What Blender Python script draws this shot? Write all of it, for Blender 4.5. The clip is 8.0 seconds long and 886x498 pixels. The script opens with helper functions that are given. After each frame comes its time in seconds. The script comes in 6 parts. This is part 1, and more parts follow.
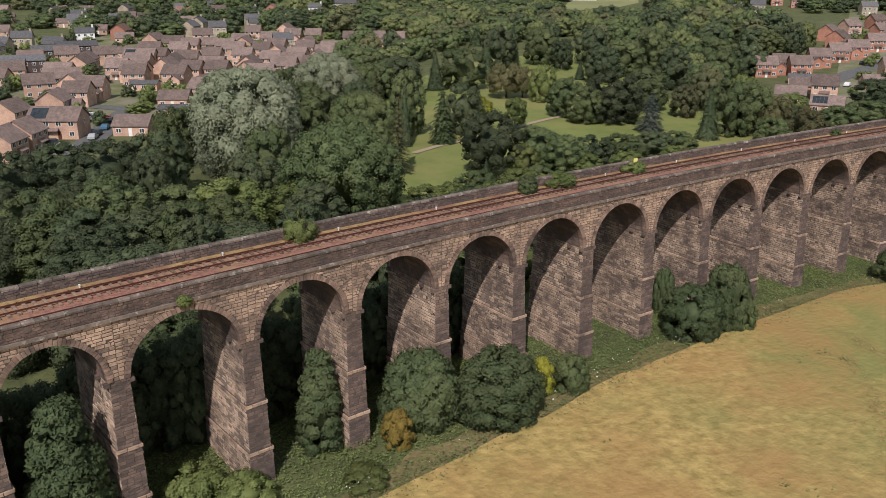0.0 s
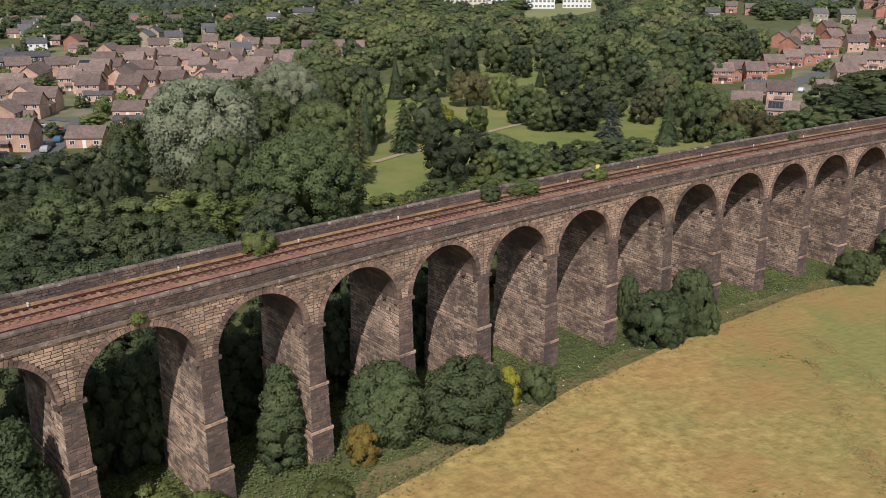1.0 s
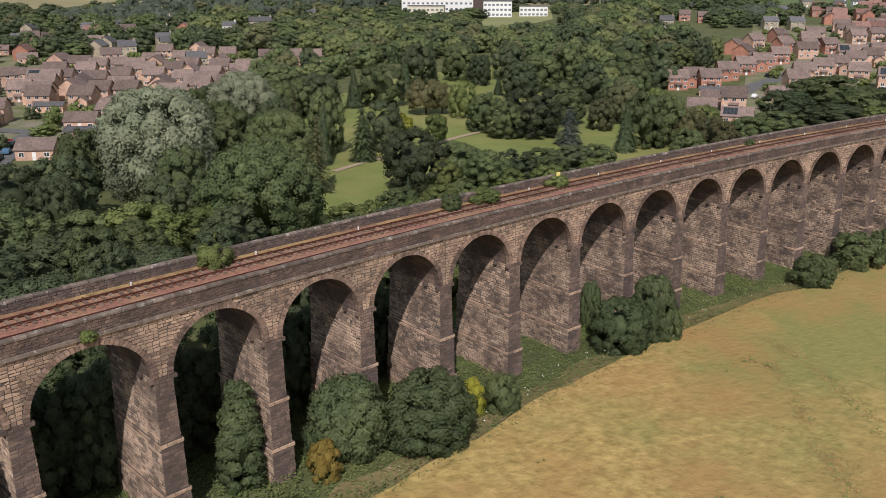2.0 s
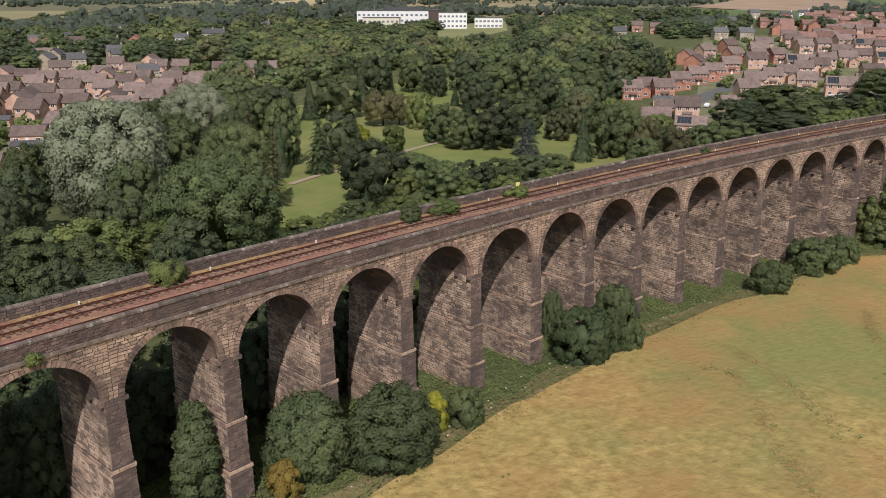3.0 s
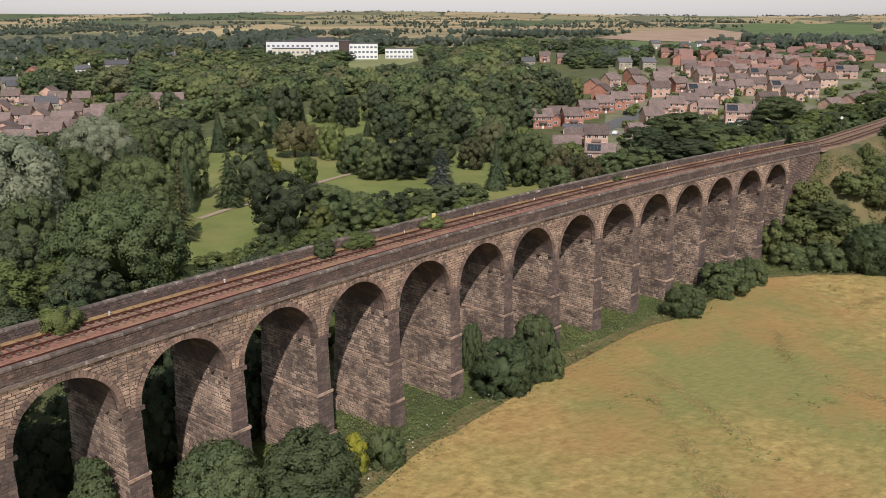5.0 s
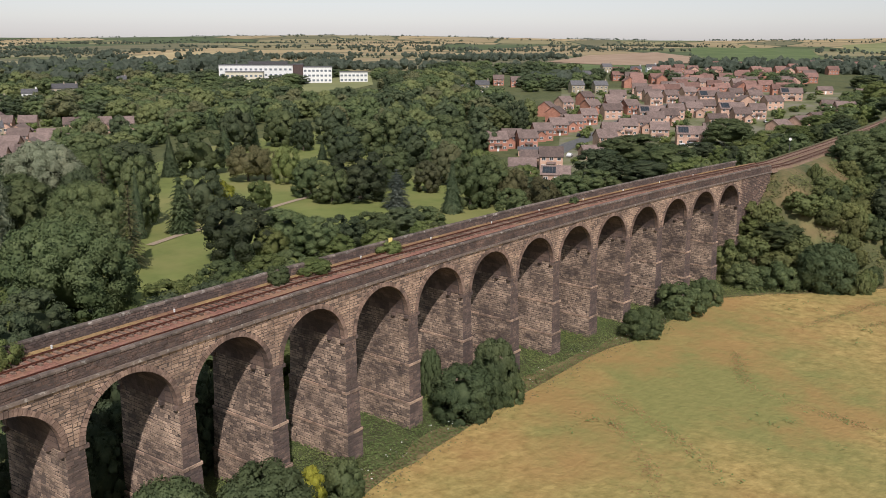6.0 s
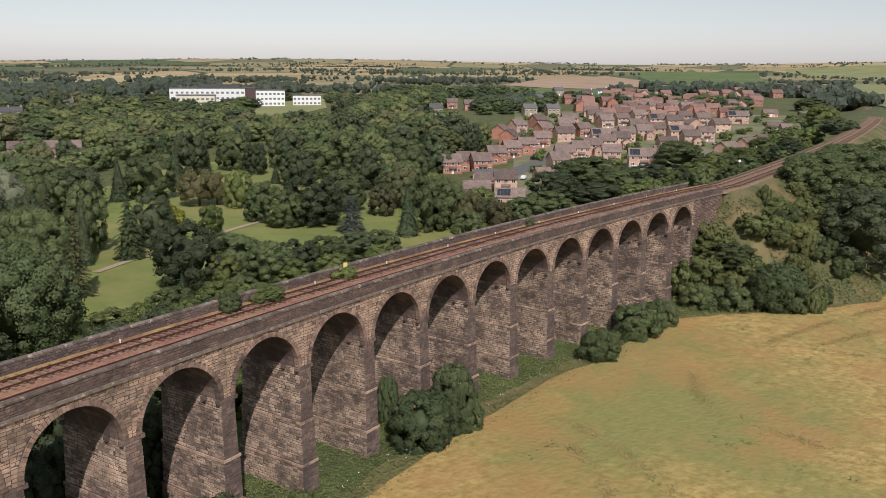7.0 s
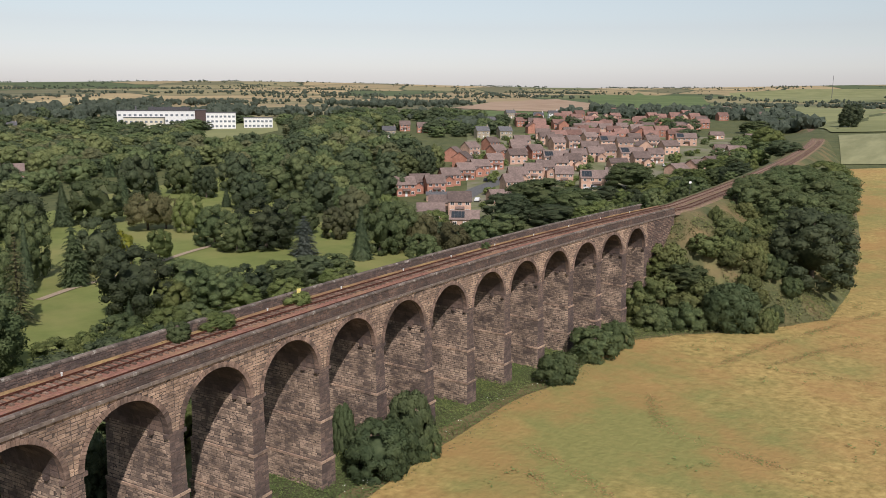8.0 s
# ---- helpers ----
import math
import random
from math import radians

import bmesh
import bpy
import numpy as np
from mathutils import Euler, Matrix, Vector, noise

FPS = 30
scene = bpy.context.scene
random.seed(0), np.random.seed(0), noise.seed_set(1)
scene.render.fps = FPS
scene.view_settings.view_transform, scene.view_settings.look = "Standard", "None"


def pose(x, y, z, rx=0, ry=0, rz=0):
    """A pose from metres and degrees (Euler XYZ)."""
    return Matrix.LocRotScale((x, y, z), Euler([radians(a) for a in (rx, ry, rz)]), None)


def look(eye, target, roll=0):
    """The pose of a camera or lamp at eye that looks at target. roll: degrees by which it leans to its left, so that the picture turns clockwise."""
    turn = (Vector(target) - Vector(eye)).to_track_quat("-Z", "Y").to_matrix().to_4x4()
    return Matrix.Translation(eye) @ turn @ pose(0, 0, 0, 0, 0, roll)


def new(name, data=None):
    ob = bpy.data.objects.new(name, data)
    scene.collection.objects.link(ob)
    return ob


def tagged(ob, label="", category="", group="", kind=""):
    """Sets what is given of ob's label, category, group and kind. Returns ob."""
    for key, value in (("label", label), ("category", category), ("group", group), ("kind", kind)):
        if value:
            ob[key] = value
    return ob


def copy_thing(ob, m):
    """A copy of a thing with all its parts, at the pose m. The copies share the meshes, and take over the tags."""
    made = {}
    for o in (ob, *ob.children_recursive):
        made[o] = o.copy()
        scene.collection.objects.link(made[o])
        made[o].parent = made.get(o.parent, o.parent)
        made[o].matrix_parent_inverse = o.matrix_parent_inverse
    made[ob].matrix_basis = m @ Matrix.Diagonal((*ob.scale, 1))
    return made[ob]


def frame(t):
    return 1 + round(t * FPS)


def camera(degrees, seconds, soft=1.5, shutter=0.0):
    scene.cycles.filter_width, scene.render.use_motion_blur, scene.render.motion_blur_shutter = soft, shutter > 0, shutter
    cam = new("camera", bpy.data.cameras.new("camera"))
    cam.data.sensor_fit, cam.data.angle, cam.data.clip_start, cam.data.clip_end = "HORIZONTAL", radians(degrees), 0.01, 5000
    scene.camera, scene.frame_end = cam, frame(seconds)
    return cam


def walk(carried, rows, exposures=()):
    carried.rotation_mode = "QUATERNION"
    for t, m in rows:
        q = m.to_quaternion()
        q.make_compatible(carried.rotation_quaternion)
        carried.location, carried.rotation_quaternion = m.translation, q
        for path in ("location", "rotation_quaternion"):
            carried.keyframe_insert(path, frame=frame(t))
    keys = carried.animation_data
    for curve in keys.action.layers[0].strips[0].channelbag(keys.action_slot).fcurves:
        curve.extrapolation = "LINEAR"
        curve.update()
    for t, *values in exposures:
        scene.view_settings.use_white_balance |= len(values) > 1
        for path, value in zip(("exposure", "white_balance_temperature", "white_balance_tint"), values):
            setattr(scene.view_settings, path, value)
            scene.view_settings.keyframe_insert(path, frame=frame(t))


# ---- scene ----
cam = camera(55.28, 8.0, soft=0.4)
PATH = [
    (0, (-162.405, -64.91, 40.302), (-161.3638, -63.3294, 39.6556), 0.10),
    (0.5, (-162.028, -64.454, 40.22), (-160.9508, -62.8945, 39.5829), 0.03),
    (1, (-161.669, -63.889, 40.043), (-160.5528, -62.3527, 39.4153), 0.01),
    (1.5, (-161.311, -63.388, 39.929), (-160.1567, -61.8764, 39.3098), 0.01),
    (3, (-160.29, -61.852, 39.545), (-159.0176, -60.4243, 38.9609), 0.01),
    (3.5, (-159.906, -61.377, 39.445), (-158.5948, -59.979, 38.8751), 0.04),
    (4, (-159.529, -61.014, 39.457), (-158.1791, -59.6461, 38.9021), 0.08),
    (4.5, (-159.149, -60.609, 39.413), (-157.761, -59.2734, 38.8744), 0.11),
    (6, (-157.598, -59.048, 39.232), (-156.0942, -57.8146, 38.7658), 0.21),
    (6.5, (-157.182, -58.572, 39.164), (-155.6404, -57.3756, 38.7242), 0.25),
    (7, (-156.601, -58.102, 39.111), (-155.0232, -56.9449, 38.6973), 0.32),
    (7.5, (-155.978, -57.534, 39.075), (-154.3651, -56.4181, 38.6869), 0.33),
    (8, (-155.533, -57.01, 39.059), (-153.8844, -55.937, 38.6969), 0.42),
]
walk(cam, [(t, look(eye, target, roll)) for t, eye, target, roll in PATH], [(0, 0.0, 6230, 14.5), (8, 0.0, 6230, 14.5)])

# ---- world and sun ----
SUN_WAY = Vector((0.955, 1.043, -1.43)).normalized()
world = bpy.data.worlds.new("sky")
scene.world = world
world.use_nodes = True
wn = world.node_tree.nodes
sky = wn.new("ShaderNodeTexSky")
sky.sky_type = "NISHITA"
sky.sun_disc = False
sky.sun_elevation = math.asin(-SUN_WAY.z)
sky.sun_rotation = math.atan2(-SUN_WAY.x, -SUN_WAY.y)
sky.air_density, sky.dust_density, sky.ozone_density = 1.0, 0.6, 1.0
bg = wn["Background"]
bg.inputs["Strength"].default_value = 0.1
haze = wn.new("ShaderNodeHueSaturation")
haze.inputs["Saturation"].default_value = 0.42
haze.inputs["Hue"].default_value = 0.465
world.node_tree.links.new(sky.outputs[0], haze.inputs["Color"])
world.node_tree.links.new(haze.outputs[0], bg.inputs["Color"])
sun = new("sun", bpy.data.lights.new("sun", "SUN"))
sun.data.energy, sun.data.angle, sun.data.color = 3.9, radians(0.6), (1.0, 0.93, 0.85)
sun.rotation_euler = SUN_WAY.to_track_quat("-Z", "Y").to_euler()


# ---- materials ----
def material(name, low, high, scale=1.0, detail=6.0, rough=0.85, bump=0.0, bump_scale=None, island=0.0, per_object=0.0,
             stain=None, stain_scale=0.1, stain_amount=0.5, metal=0.0, stretch=(1, 1, 1), second=None, hue=0.0, spots=(0.46, 0.60), blocks=None, alone=False):
    """Two-tone noise colour with optional big stains, a random shift per island or object, and fine relief."""
    m = bpy.data.materials.new(name)
    m.use_nodes = True
    t = m.node_tree
    n, link = t.nodes, t.links.new
    b = n["Principled BSDF"]
    b.inputs["Roughness"].default_value, b.inputs["Metallic"].default_value = rough, metal
    b.inputs["Specular IOR Level"].default_value = 0.25
    geo = n.new("ShaderNodeNewGeometry")
    mp = n.new("ShaderNodeMapping")
    mp.inputs["Scale"].default_value = stretch
    link(geo.outputs["Position"], mp.inputs["Vector"])
    no = n.new("ShaderNodeTexNoise")
    no.inputs["Scale"].default_value, no.inputs["Detail"].default_value, no.inputs["Roughness"].default_value = scale, detail, 0.65
    link(mp.outputs[0], no.inputs["Vector"])
    ramp = n.new("ShaderNodeValToRGB")
    ramp.color_ramp.elements[0].position, ramp.color_ramp.elements[1].position = 0.32, 0.68
    ramp.color_ramp.elements[0].color, ramp.color_ramp.elements[1].color = (*low, 1), (*high, 1)
    link(no.outputs["Fac"], ramp.inputs["Fac"])
    col = ramp.outputs["Color"]
    stains = ([(stain, stain_scale, stain_amount)] if stain else []) + ([second] if second else [])
    for k, (stain, stain_scale, stain_amount) in enumerate(stains):
        ns = n.new("ShaderNodeTexNoise")
        ns.noise_dimensions = "4D"
        ns.inputs["W"].default_value = 3.7 * k
        ns.inputs["Scale"].default_value, ns.inputs["Detail"].default_value, ns.inputs["Roughness"].default_value = stain_scale, 9.0, 0.62
        link(mp.outputs[0], ns.inputs["Vector"])
        rs = n.new("ShaderNodeMapRange")
        rs.inputs["From Min"].default_value, rs.inputs["From Max"].default_value = spots
        rs.inputs["To Max"].default_value = stain_amount
        link(ns.outputs["Fac"], rs.inputs["Value"])
        mx = n.new("ShaderNodeMix")
        mx.data_type = "RGBA"
        link(rs.outputs[0], mx.inputs["Factor"])
        link(col, mx.inputs["A"])
        mx.inputs["B"].default_value = (*stain, 1)
        col = mx.outputs["Result"]
    if blocks:
        # single stones blackened by soot, more of them in some patches than in others
        pick = n.new("ShaderNodeObjectInfo").outputs["Random"] if alone else geo.outputs["Random Per Island"]
        patch = n.new("ShaderNodeTexNoise")
        patch.inputs["Scale"].default_value, patch.inputs["Detail"].default_value = 0.38, 4.0
        link(geo.outputs["Position"], patch.inputs["Vector"])
        mix_in = n.new("ShaderNodeMath")
        mix_in.operation = "MULTIPLY_ADD"
        mix_in.inputs[1].default_value = 2.0
        link(patch.outputs["Fac"], mix_in.inputs[0])
        link(pick, mix_in.inputs[2])
        black = n.new("ShaderNodeMapRange")
        black.inputs["From Min"].default_value, black.inputs["From Max"].default_value = 2.0 - blocks[1] - 0.28, 2.0 - blocks[1] + 0.28
        black.inputs["To Max"].default_value = 0.78
        link(mix_in.outputs[0], black.inputs["Value"])
        mb = n.new("ShaderNodeMix")
        mb.data_type = "RGBA"
        link(black.outputs[0], mb.inputs["Factor"])
        link(col, mb.inputs["A"])
        mb.inputs["B"].default_value = (*blocks[0], 1)
        col = mb.outputs["Result"]
    for amount, source in ((island, geo.outputs["Random Per Island"]), (per_object, None)):
        if not amount:
            continue
        if source is None:
            source = n.new("ShaderNodeObjectInfo").outputs["Random"]
        mr = n.new("ShaderNodeMapRange")
        mr.inputs["To Min"].default_value, mr.inputs["To Max"].default_value = 1 - amount, 1 + amount
        link(source, mr.inputs["Value"])
        hs = n.new("ShaderNodeHueSaturation")
        link(mr.outputs[0], hs.inputs["Value"])
        link(col, hs.inputs["Color"])
        if hue and amount == per_object:
            mh = n.new("ShaderNodeMath")
            mh.operation = "MULTIPLY"
            mh.inputs[1].default_value = 7.31
            link(source, mh.inputs[0])
            fr = n.new("ShaderNodeMath")
            fr.operation = "FRACT"
            link(mh.outputs[0], fr.inputs[0])
            sh = n.new("ShaderNodeMapRange")
            sh.inputs["To Min"].default_value, sh.inputs["To Max"].default_value = 0.5 - hue * 0.35, 0.5 + hue
            link(fr.outputs[0], sh.inputs["Value"])
            link(sh.outputs[0], hs.inputs["Hue"])
        col = hs.outputs["Color"]
    link(col, b.inputs["Base Color"])
    if bump:
        nb = n.new("ShaderNodeTexNoise")
        nb.inputs["Scale"].default_value, nb.inputs["Detail"].default_value = bump_scale or scale * 3, 4.0
        link(mp.outputs[0], nb.inputs["Vector"])
        bu = n.new("ShaderNodeBump")
        bu.inputs["Strength"].default_value, bu.inputs["Distance"].default_value = 0.9, bump
        link(nb.outputs["Fac"], bu.inputs["Height"])
        link(bu.outputs[0], b.inputs["Normal"])
    return m


def foliage(name, low, high, leafy=0.15, tree=0.28):
    m = material(name, low, high, scale=1.1, detail=5, rough=0.72, island=leafy, per_object=tree, hue=0.013, stain=tuple(1.25 * v for v in (high[0] * 1.12, high[1], high[2])), stain_scale=0.12, stain_amount=0.35)
    n, link = m.node_tree.nodes, m.node_tree.links.new
    b = n["Principled BSDF"]
    thin = n.new("ShaderNodeBsdfTranslucent")
    link(b.inputs["Base Color"].links[0].from_socket, thin.inputs["Color"])
    both = n.new("ShaderNodeMixShader")
    both.inputs["Fac"].default_value = 0.34
    link(b.outputs[0], both.inputs[1])
    link(thin.outputs[0], both.inputs[2])
    link(both.outputs[0], n["Material Output"].inputs["Surface"])
    return m


MORTAR = material("mortar", (0.070, 0.055, 0.048), (0.17, 0.128, 0.104), 2.0, bump=0.02, stain=(0.045, 0.038, 0.038), stain_scale=0.3)
BLACKENED = (0.060, 0.047, 0.044)
STONE = material("sandstone", (0.277, 0.187, 0.134), (0.585, 0.406, 0.292), 1.6, bump=0.06, bump_scale=7, island=0.26,
                 stain=(0.100, 0.072, 0.064), stain_scale=0.22, stain_amount=0.62, rough=0.9, second=((0.585, 0.416, 0.299), 0.45, 0.5), blocks=(BLACKENED, 0.24), stretch=(1, 1, 1.5))
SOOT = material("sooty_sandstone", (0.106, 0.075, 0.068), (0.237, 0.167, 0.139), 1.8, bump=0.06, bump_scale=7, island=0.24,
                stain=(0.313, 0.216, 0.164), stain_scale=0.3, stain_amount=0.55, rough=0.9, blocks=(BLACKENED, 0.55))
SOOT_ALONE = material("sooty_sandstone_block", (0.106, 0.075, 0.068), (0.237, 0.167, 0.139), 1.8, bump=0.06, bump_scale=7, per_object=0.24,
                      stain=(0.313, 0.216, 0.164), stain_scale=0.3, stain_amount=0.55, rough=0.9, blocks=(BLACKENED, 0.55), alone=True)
SIDE = material("weathered_sandstone", (0.262, 0.188, 0.140), (0.554, 0.406, 0.298), 1.8, bump=0.06, bump_scale=7, island=0.28,
                stain=(0.089, 0.067, 0.059), stain_scale=0.33, stain_amount=0.75, rough=0.9, second=((0.690, 0.506, 0.374), 0.2, 0.72), blocks=(BLACKENED, 0.40), stretch=(1, 1, 1.6))
VOUSSOIR = material("arch_sandstone", (0.166, 0.111, 0.088), (0.333, 0.227, 0.172), 1.8, bump=0.05, bump_scale=7, island=0.2, per_object=0.26, stain=(0.076, 0.058, 0.052), stain_scale=0.4, stain_amount=0.75, rough=0.9)
PARAPET = material("parapet_sandstone", (0.106, 0.070, 0.059), (0.262, 0.171, 0.134), 1.8, bump=0.06, bump_scale=7, island=0.24, stain=(0.060, 0.048, 0.046), stain_scale=0.25, stain_amount=0.65, rough=0.9, blocks=(BLACKENED, 0.42))
COPING = material("coping_stone", (0.085, 0.066, 0.056), (0.19, 0.148, 0.122), 1.6, bump=0.03, island=0.2, per_object=0.35,
                  second=((0.52, 0.49, 0.43), 1.6, 0.7), spots=(0.56, 0.70))
BALLAST = material("rusty_ballast", (0.19, 0.088, 0.065), (0.38, 0.19, 0.138), 2.5, bump=0.06, bump_scale=14,
                   stain=(0.34, 0.22, 0.12), stain_scale=0.35, stain_amount=0.6, rough=0.95)
BANK_BED = material("earthy_ballast", (0.17, 0.105, 0.075), (0.30, 0.20, 0.14), 1.5, bump=0.06, bump_scale=12, stain=(0.20, 0.16, 0.07), stain_scale=0.25, stain_amount=0.7, rough=0.95)
RAIL = material("rusty_rail", (0.08, 0.03, 0.02), (0.16, 0.065, 0.045), 6, rough=0.6, metal=0.3)
SLEEPER = material("weathered_sleeper", (0.13, 0.085, 0.066), (0.28, 0.195, 0.145), 3, per_object=0.4, rough=0.9)
GRASS = material("rough_grass", (0.06, 0.072, 0.028), (0.125, 0.135, 0.055), 0.25, bump=0.25, bump_scale=1.2,
                 stain=(0.13, 0.13, 0.05), stain_scale=0.06, stain_amount=0.5)
LAWN = material("mown_lawn", (0.135, 0.165, 0.045), (0.205, 0.225, 0.068), 0.12, bump=0.04, stain=(0.25, 0.23, 0.085), stain_scale=0.03, stain_amount=0.7)
CROP = material("ripening_crop", (0.235, 0.168, 0.054), (0.49, 0.355, 0.132), 0.9, detail=13, bump=0.2, bump_scale=1.7,
                stain=(0.195, 0.205, 0.066), stain_scale=0.032, stain_amount=0.78, rough=0.95, spots=(0.46, 0.60), second=((0.36, 0.205, 0.080), 0.085, 0.65), stretch=(0.8, 0.8, 1))
CROP_BROWN = material("lodged_stalks", (0.24, 0.145, 0.062), (0.40, 0.26, 0.115), 0.8, island=0.22, rough=0.95)
FRINGE = material("dry_fringe", (0.13, 0.105, 0.05), (0.27, 0.205, 0.10), 0.9, detail=8, bump=0.15, bump_scale=3, stain=(0.12, 0.13, 0.05), stain_scale=0.15)
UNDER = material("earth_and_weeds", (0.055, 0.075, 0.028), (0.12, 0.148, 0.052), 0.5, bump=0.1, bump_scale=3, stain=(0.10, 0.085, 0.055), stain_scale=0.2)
DRYGRASS = material("dry_grass", (0.22, 0.145, 0.072), (0.40, 0.27, 0.125), 1.2, detail=8, bump=0.05, stain=(0.20, 0.105, 0.075), stain_scale=0.14, stain_amount=0.9)
BANK = material("dry_bank_grass", (0.075, 0.082, 0.032), (0.16, 0.155, 0.062), 0.5, detail=8, bump=0.15, bump_scale=2.5, stain=(0.25, 0.165, 0.085), stain_scale=0.07, stain_amount=0.75, second=((0.055, 0.072, 0.028), 0.12, 0.75))
GARDEN = material("gardens_and_paving", (0.11, 0.125, 0.05), (0.20, 0.20, 0.10), 0.09, detail=7, stain=(0.25, 0.215, 0.17), stain_scale=0.07, stain_amount=0.7)
GRAVEL = material("path_gravel", (0.30, 0.23, 0.16), (0.42, 0.33, 0.24), 1.5)
WINDOW_GREY = material("pale_window", (0.12, 0.14, 0.16), (0.24, 0.26, 0.28), 0.3, rough=0.2)
FLOWER = material("white_flower", (0.6, 0.6, 0.55), (0.8, 0.8, 0.75), 3)
ASPHALT = material("asphalt", (0.10, 0.10, 0.10), (0.16, 0.155, 0.15), 1.0, bump=0.01)
LEAF_MID = foliage("leaf_mid", (0.058, 0.082, 0.035), (0.15, 0.18, 0.074))
LEAF_DARK = foliage("leaf_dark", (0.04, 0.055, 0.029), (0.104, 0.127, 0.062))
LEAF_LIGHT = foliage("leaf_light", (0.088, 0.115, 0.036), (0.195, 0.224, 0.075))
LEAF_GREY = foliage("leaf_grey", (0.135, 0.156, 0.092), (0.315, 0.342, 0.222), tree=0.05)
LEAF_GOLD = foliage("leaf_gold", (0.17, 0.19, 0.022), (0.34, 0.34, 0.05))
LEAF_BROWN = foliage("leaf_brown", (0.08, 0.078, 0.036), (0.165, 0.15, 0.07))
LEAF_GLOSSY = foliage("leaf_glossy", (0.052, 0.076, 0.035), (0.125, 0.158, 0.070))
LEAF_AMBER = foliage("leaf_amber", (0.26, 0.2, 0.045), (0.44, 0.34, 0.085))
LEAF_SPRUCE = foliage("leaf_spruce", (0.06, 0.088, 0.038), (0.138, 0.175, 0.076))
LEAF_CEDAR = foliage("leaf_cedar", (0.1, 0.122, 0.098), (0.215, 0.248, 0.2))
NEEDLE = foliage("needle", (0.050, 0.073, 0.037), (0.120, 0.153, 0.073))
# distance haze is put into this leaf colour: paler and bluer than the near leaves
LEAF_HAZED = foliage("leaf_hazed", (0.060, 0.078, 0.056), (0.11, 0.130, 0.092))
LEAF_FARLIGHT = foliage("leaf_far_light", (0.1, 0.118, 0.046), (0.205, 0.222, 0.09))
LEAF_FARBROWN = foliage("leaf_far_brown", (0.085, 0.092, 0.046), (0.17, 0.17, 0.083))
LEAF_WEED = foliage("leaf_weed", (0.098, 0.132, 0.045), (0.198, 0.236, 0.082))
LEAF_SCRUB = foliage("leaf_scrub", (0.092, 0.112, 0.040), (0.195, 0.210, 0.078))
BARK = material("bark", (0.05, 0.04, 0.03), (0.13, 0.105, 0.08), 3, bump=0.05)
BRICK_PINK = material("pinkish_brick", (0.47, 0.295, 0.215), (0.64, 0.42, 0.315), 3, per_object=0.15, stain=(0.3, 0.19, 0.15), stain_scale=0.3)
BRICK_RED = material("red_brick", (0.33, 0.15, 0.105), (0.49, 0.24, 0.165), 3, per_object=0.15, stain=(0.22, 0.1, 0.07), stain_scale=0.3)
BRICK_DARK = material("dark_brick", (0.07, 0.05, 0.045), (0.13, 0.09, 0.08), 3, per_object=0.12)
BUFF = material("buff_stone", (0.33, 0.27, 0.19), (0.5, 0.42, 0.31), 2, per_object=0.15, stain=(0.2, 0.17, 0.13), stain_scale=0.4)
ROOF = material("brown_roof_tile", (0.135, 0.098, 0.086), (0.25, 0.182, 0.158), 1.4, per_object=0.3, bump=0.04, bump_scale=6, stain=(0.11, 0.085, 0.075), stain_scale=0.4)
ROOF_RED = material("red_roof_tile", (0.18, 0.10, 0.082), (0.29, 0.168, 0.136), 1.4, per_object=0.25, bump=0.04, bump_scale=6, stain=(0.13, 0.085, 0.07), stain_scale=0.4)
SLATE = material("grey_slate", (0.07, 0.068, 0.07), (0.15, 0.145, 0.15), 1.4, per_object=0.25, bump=0.03, bump_scale=6)
WHITE = material("white_paint", (0.68, 0.67, 0.64), (0.82, 0.81, 0.78), 1.0, per_object=0.04)
CREAM = material("cream_render", (0.6, 0.54, 0.4), (0.72, 0.66, 0.52), 1.0)
GLASS = material("dark_window_glass", (0.025, 0.03, 0.035), (0.05, 0.06, 0.07), 0.6, rough=0.12)


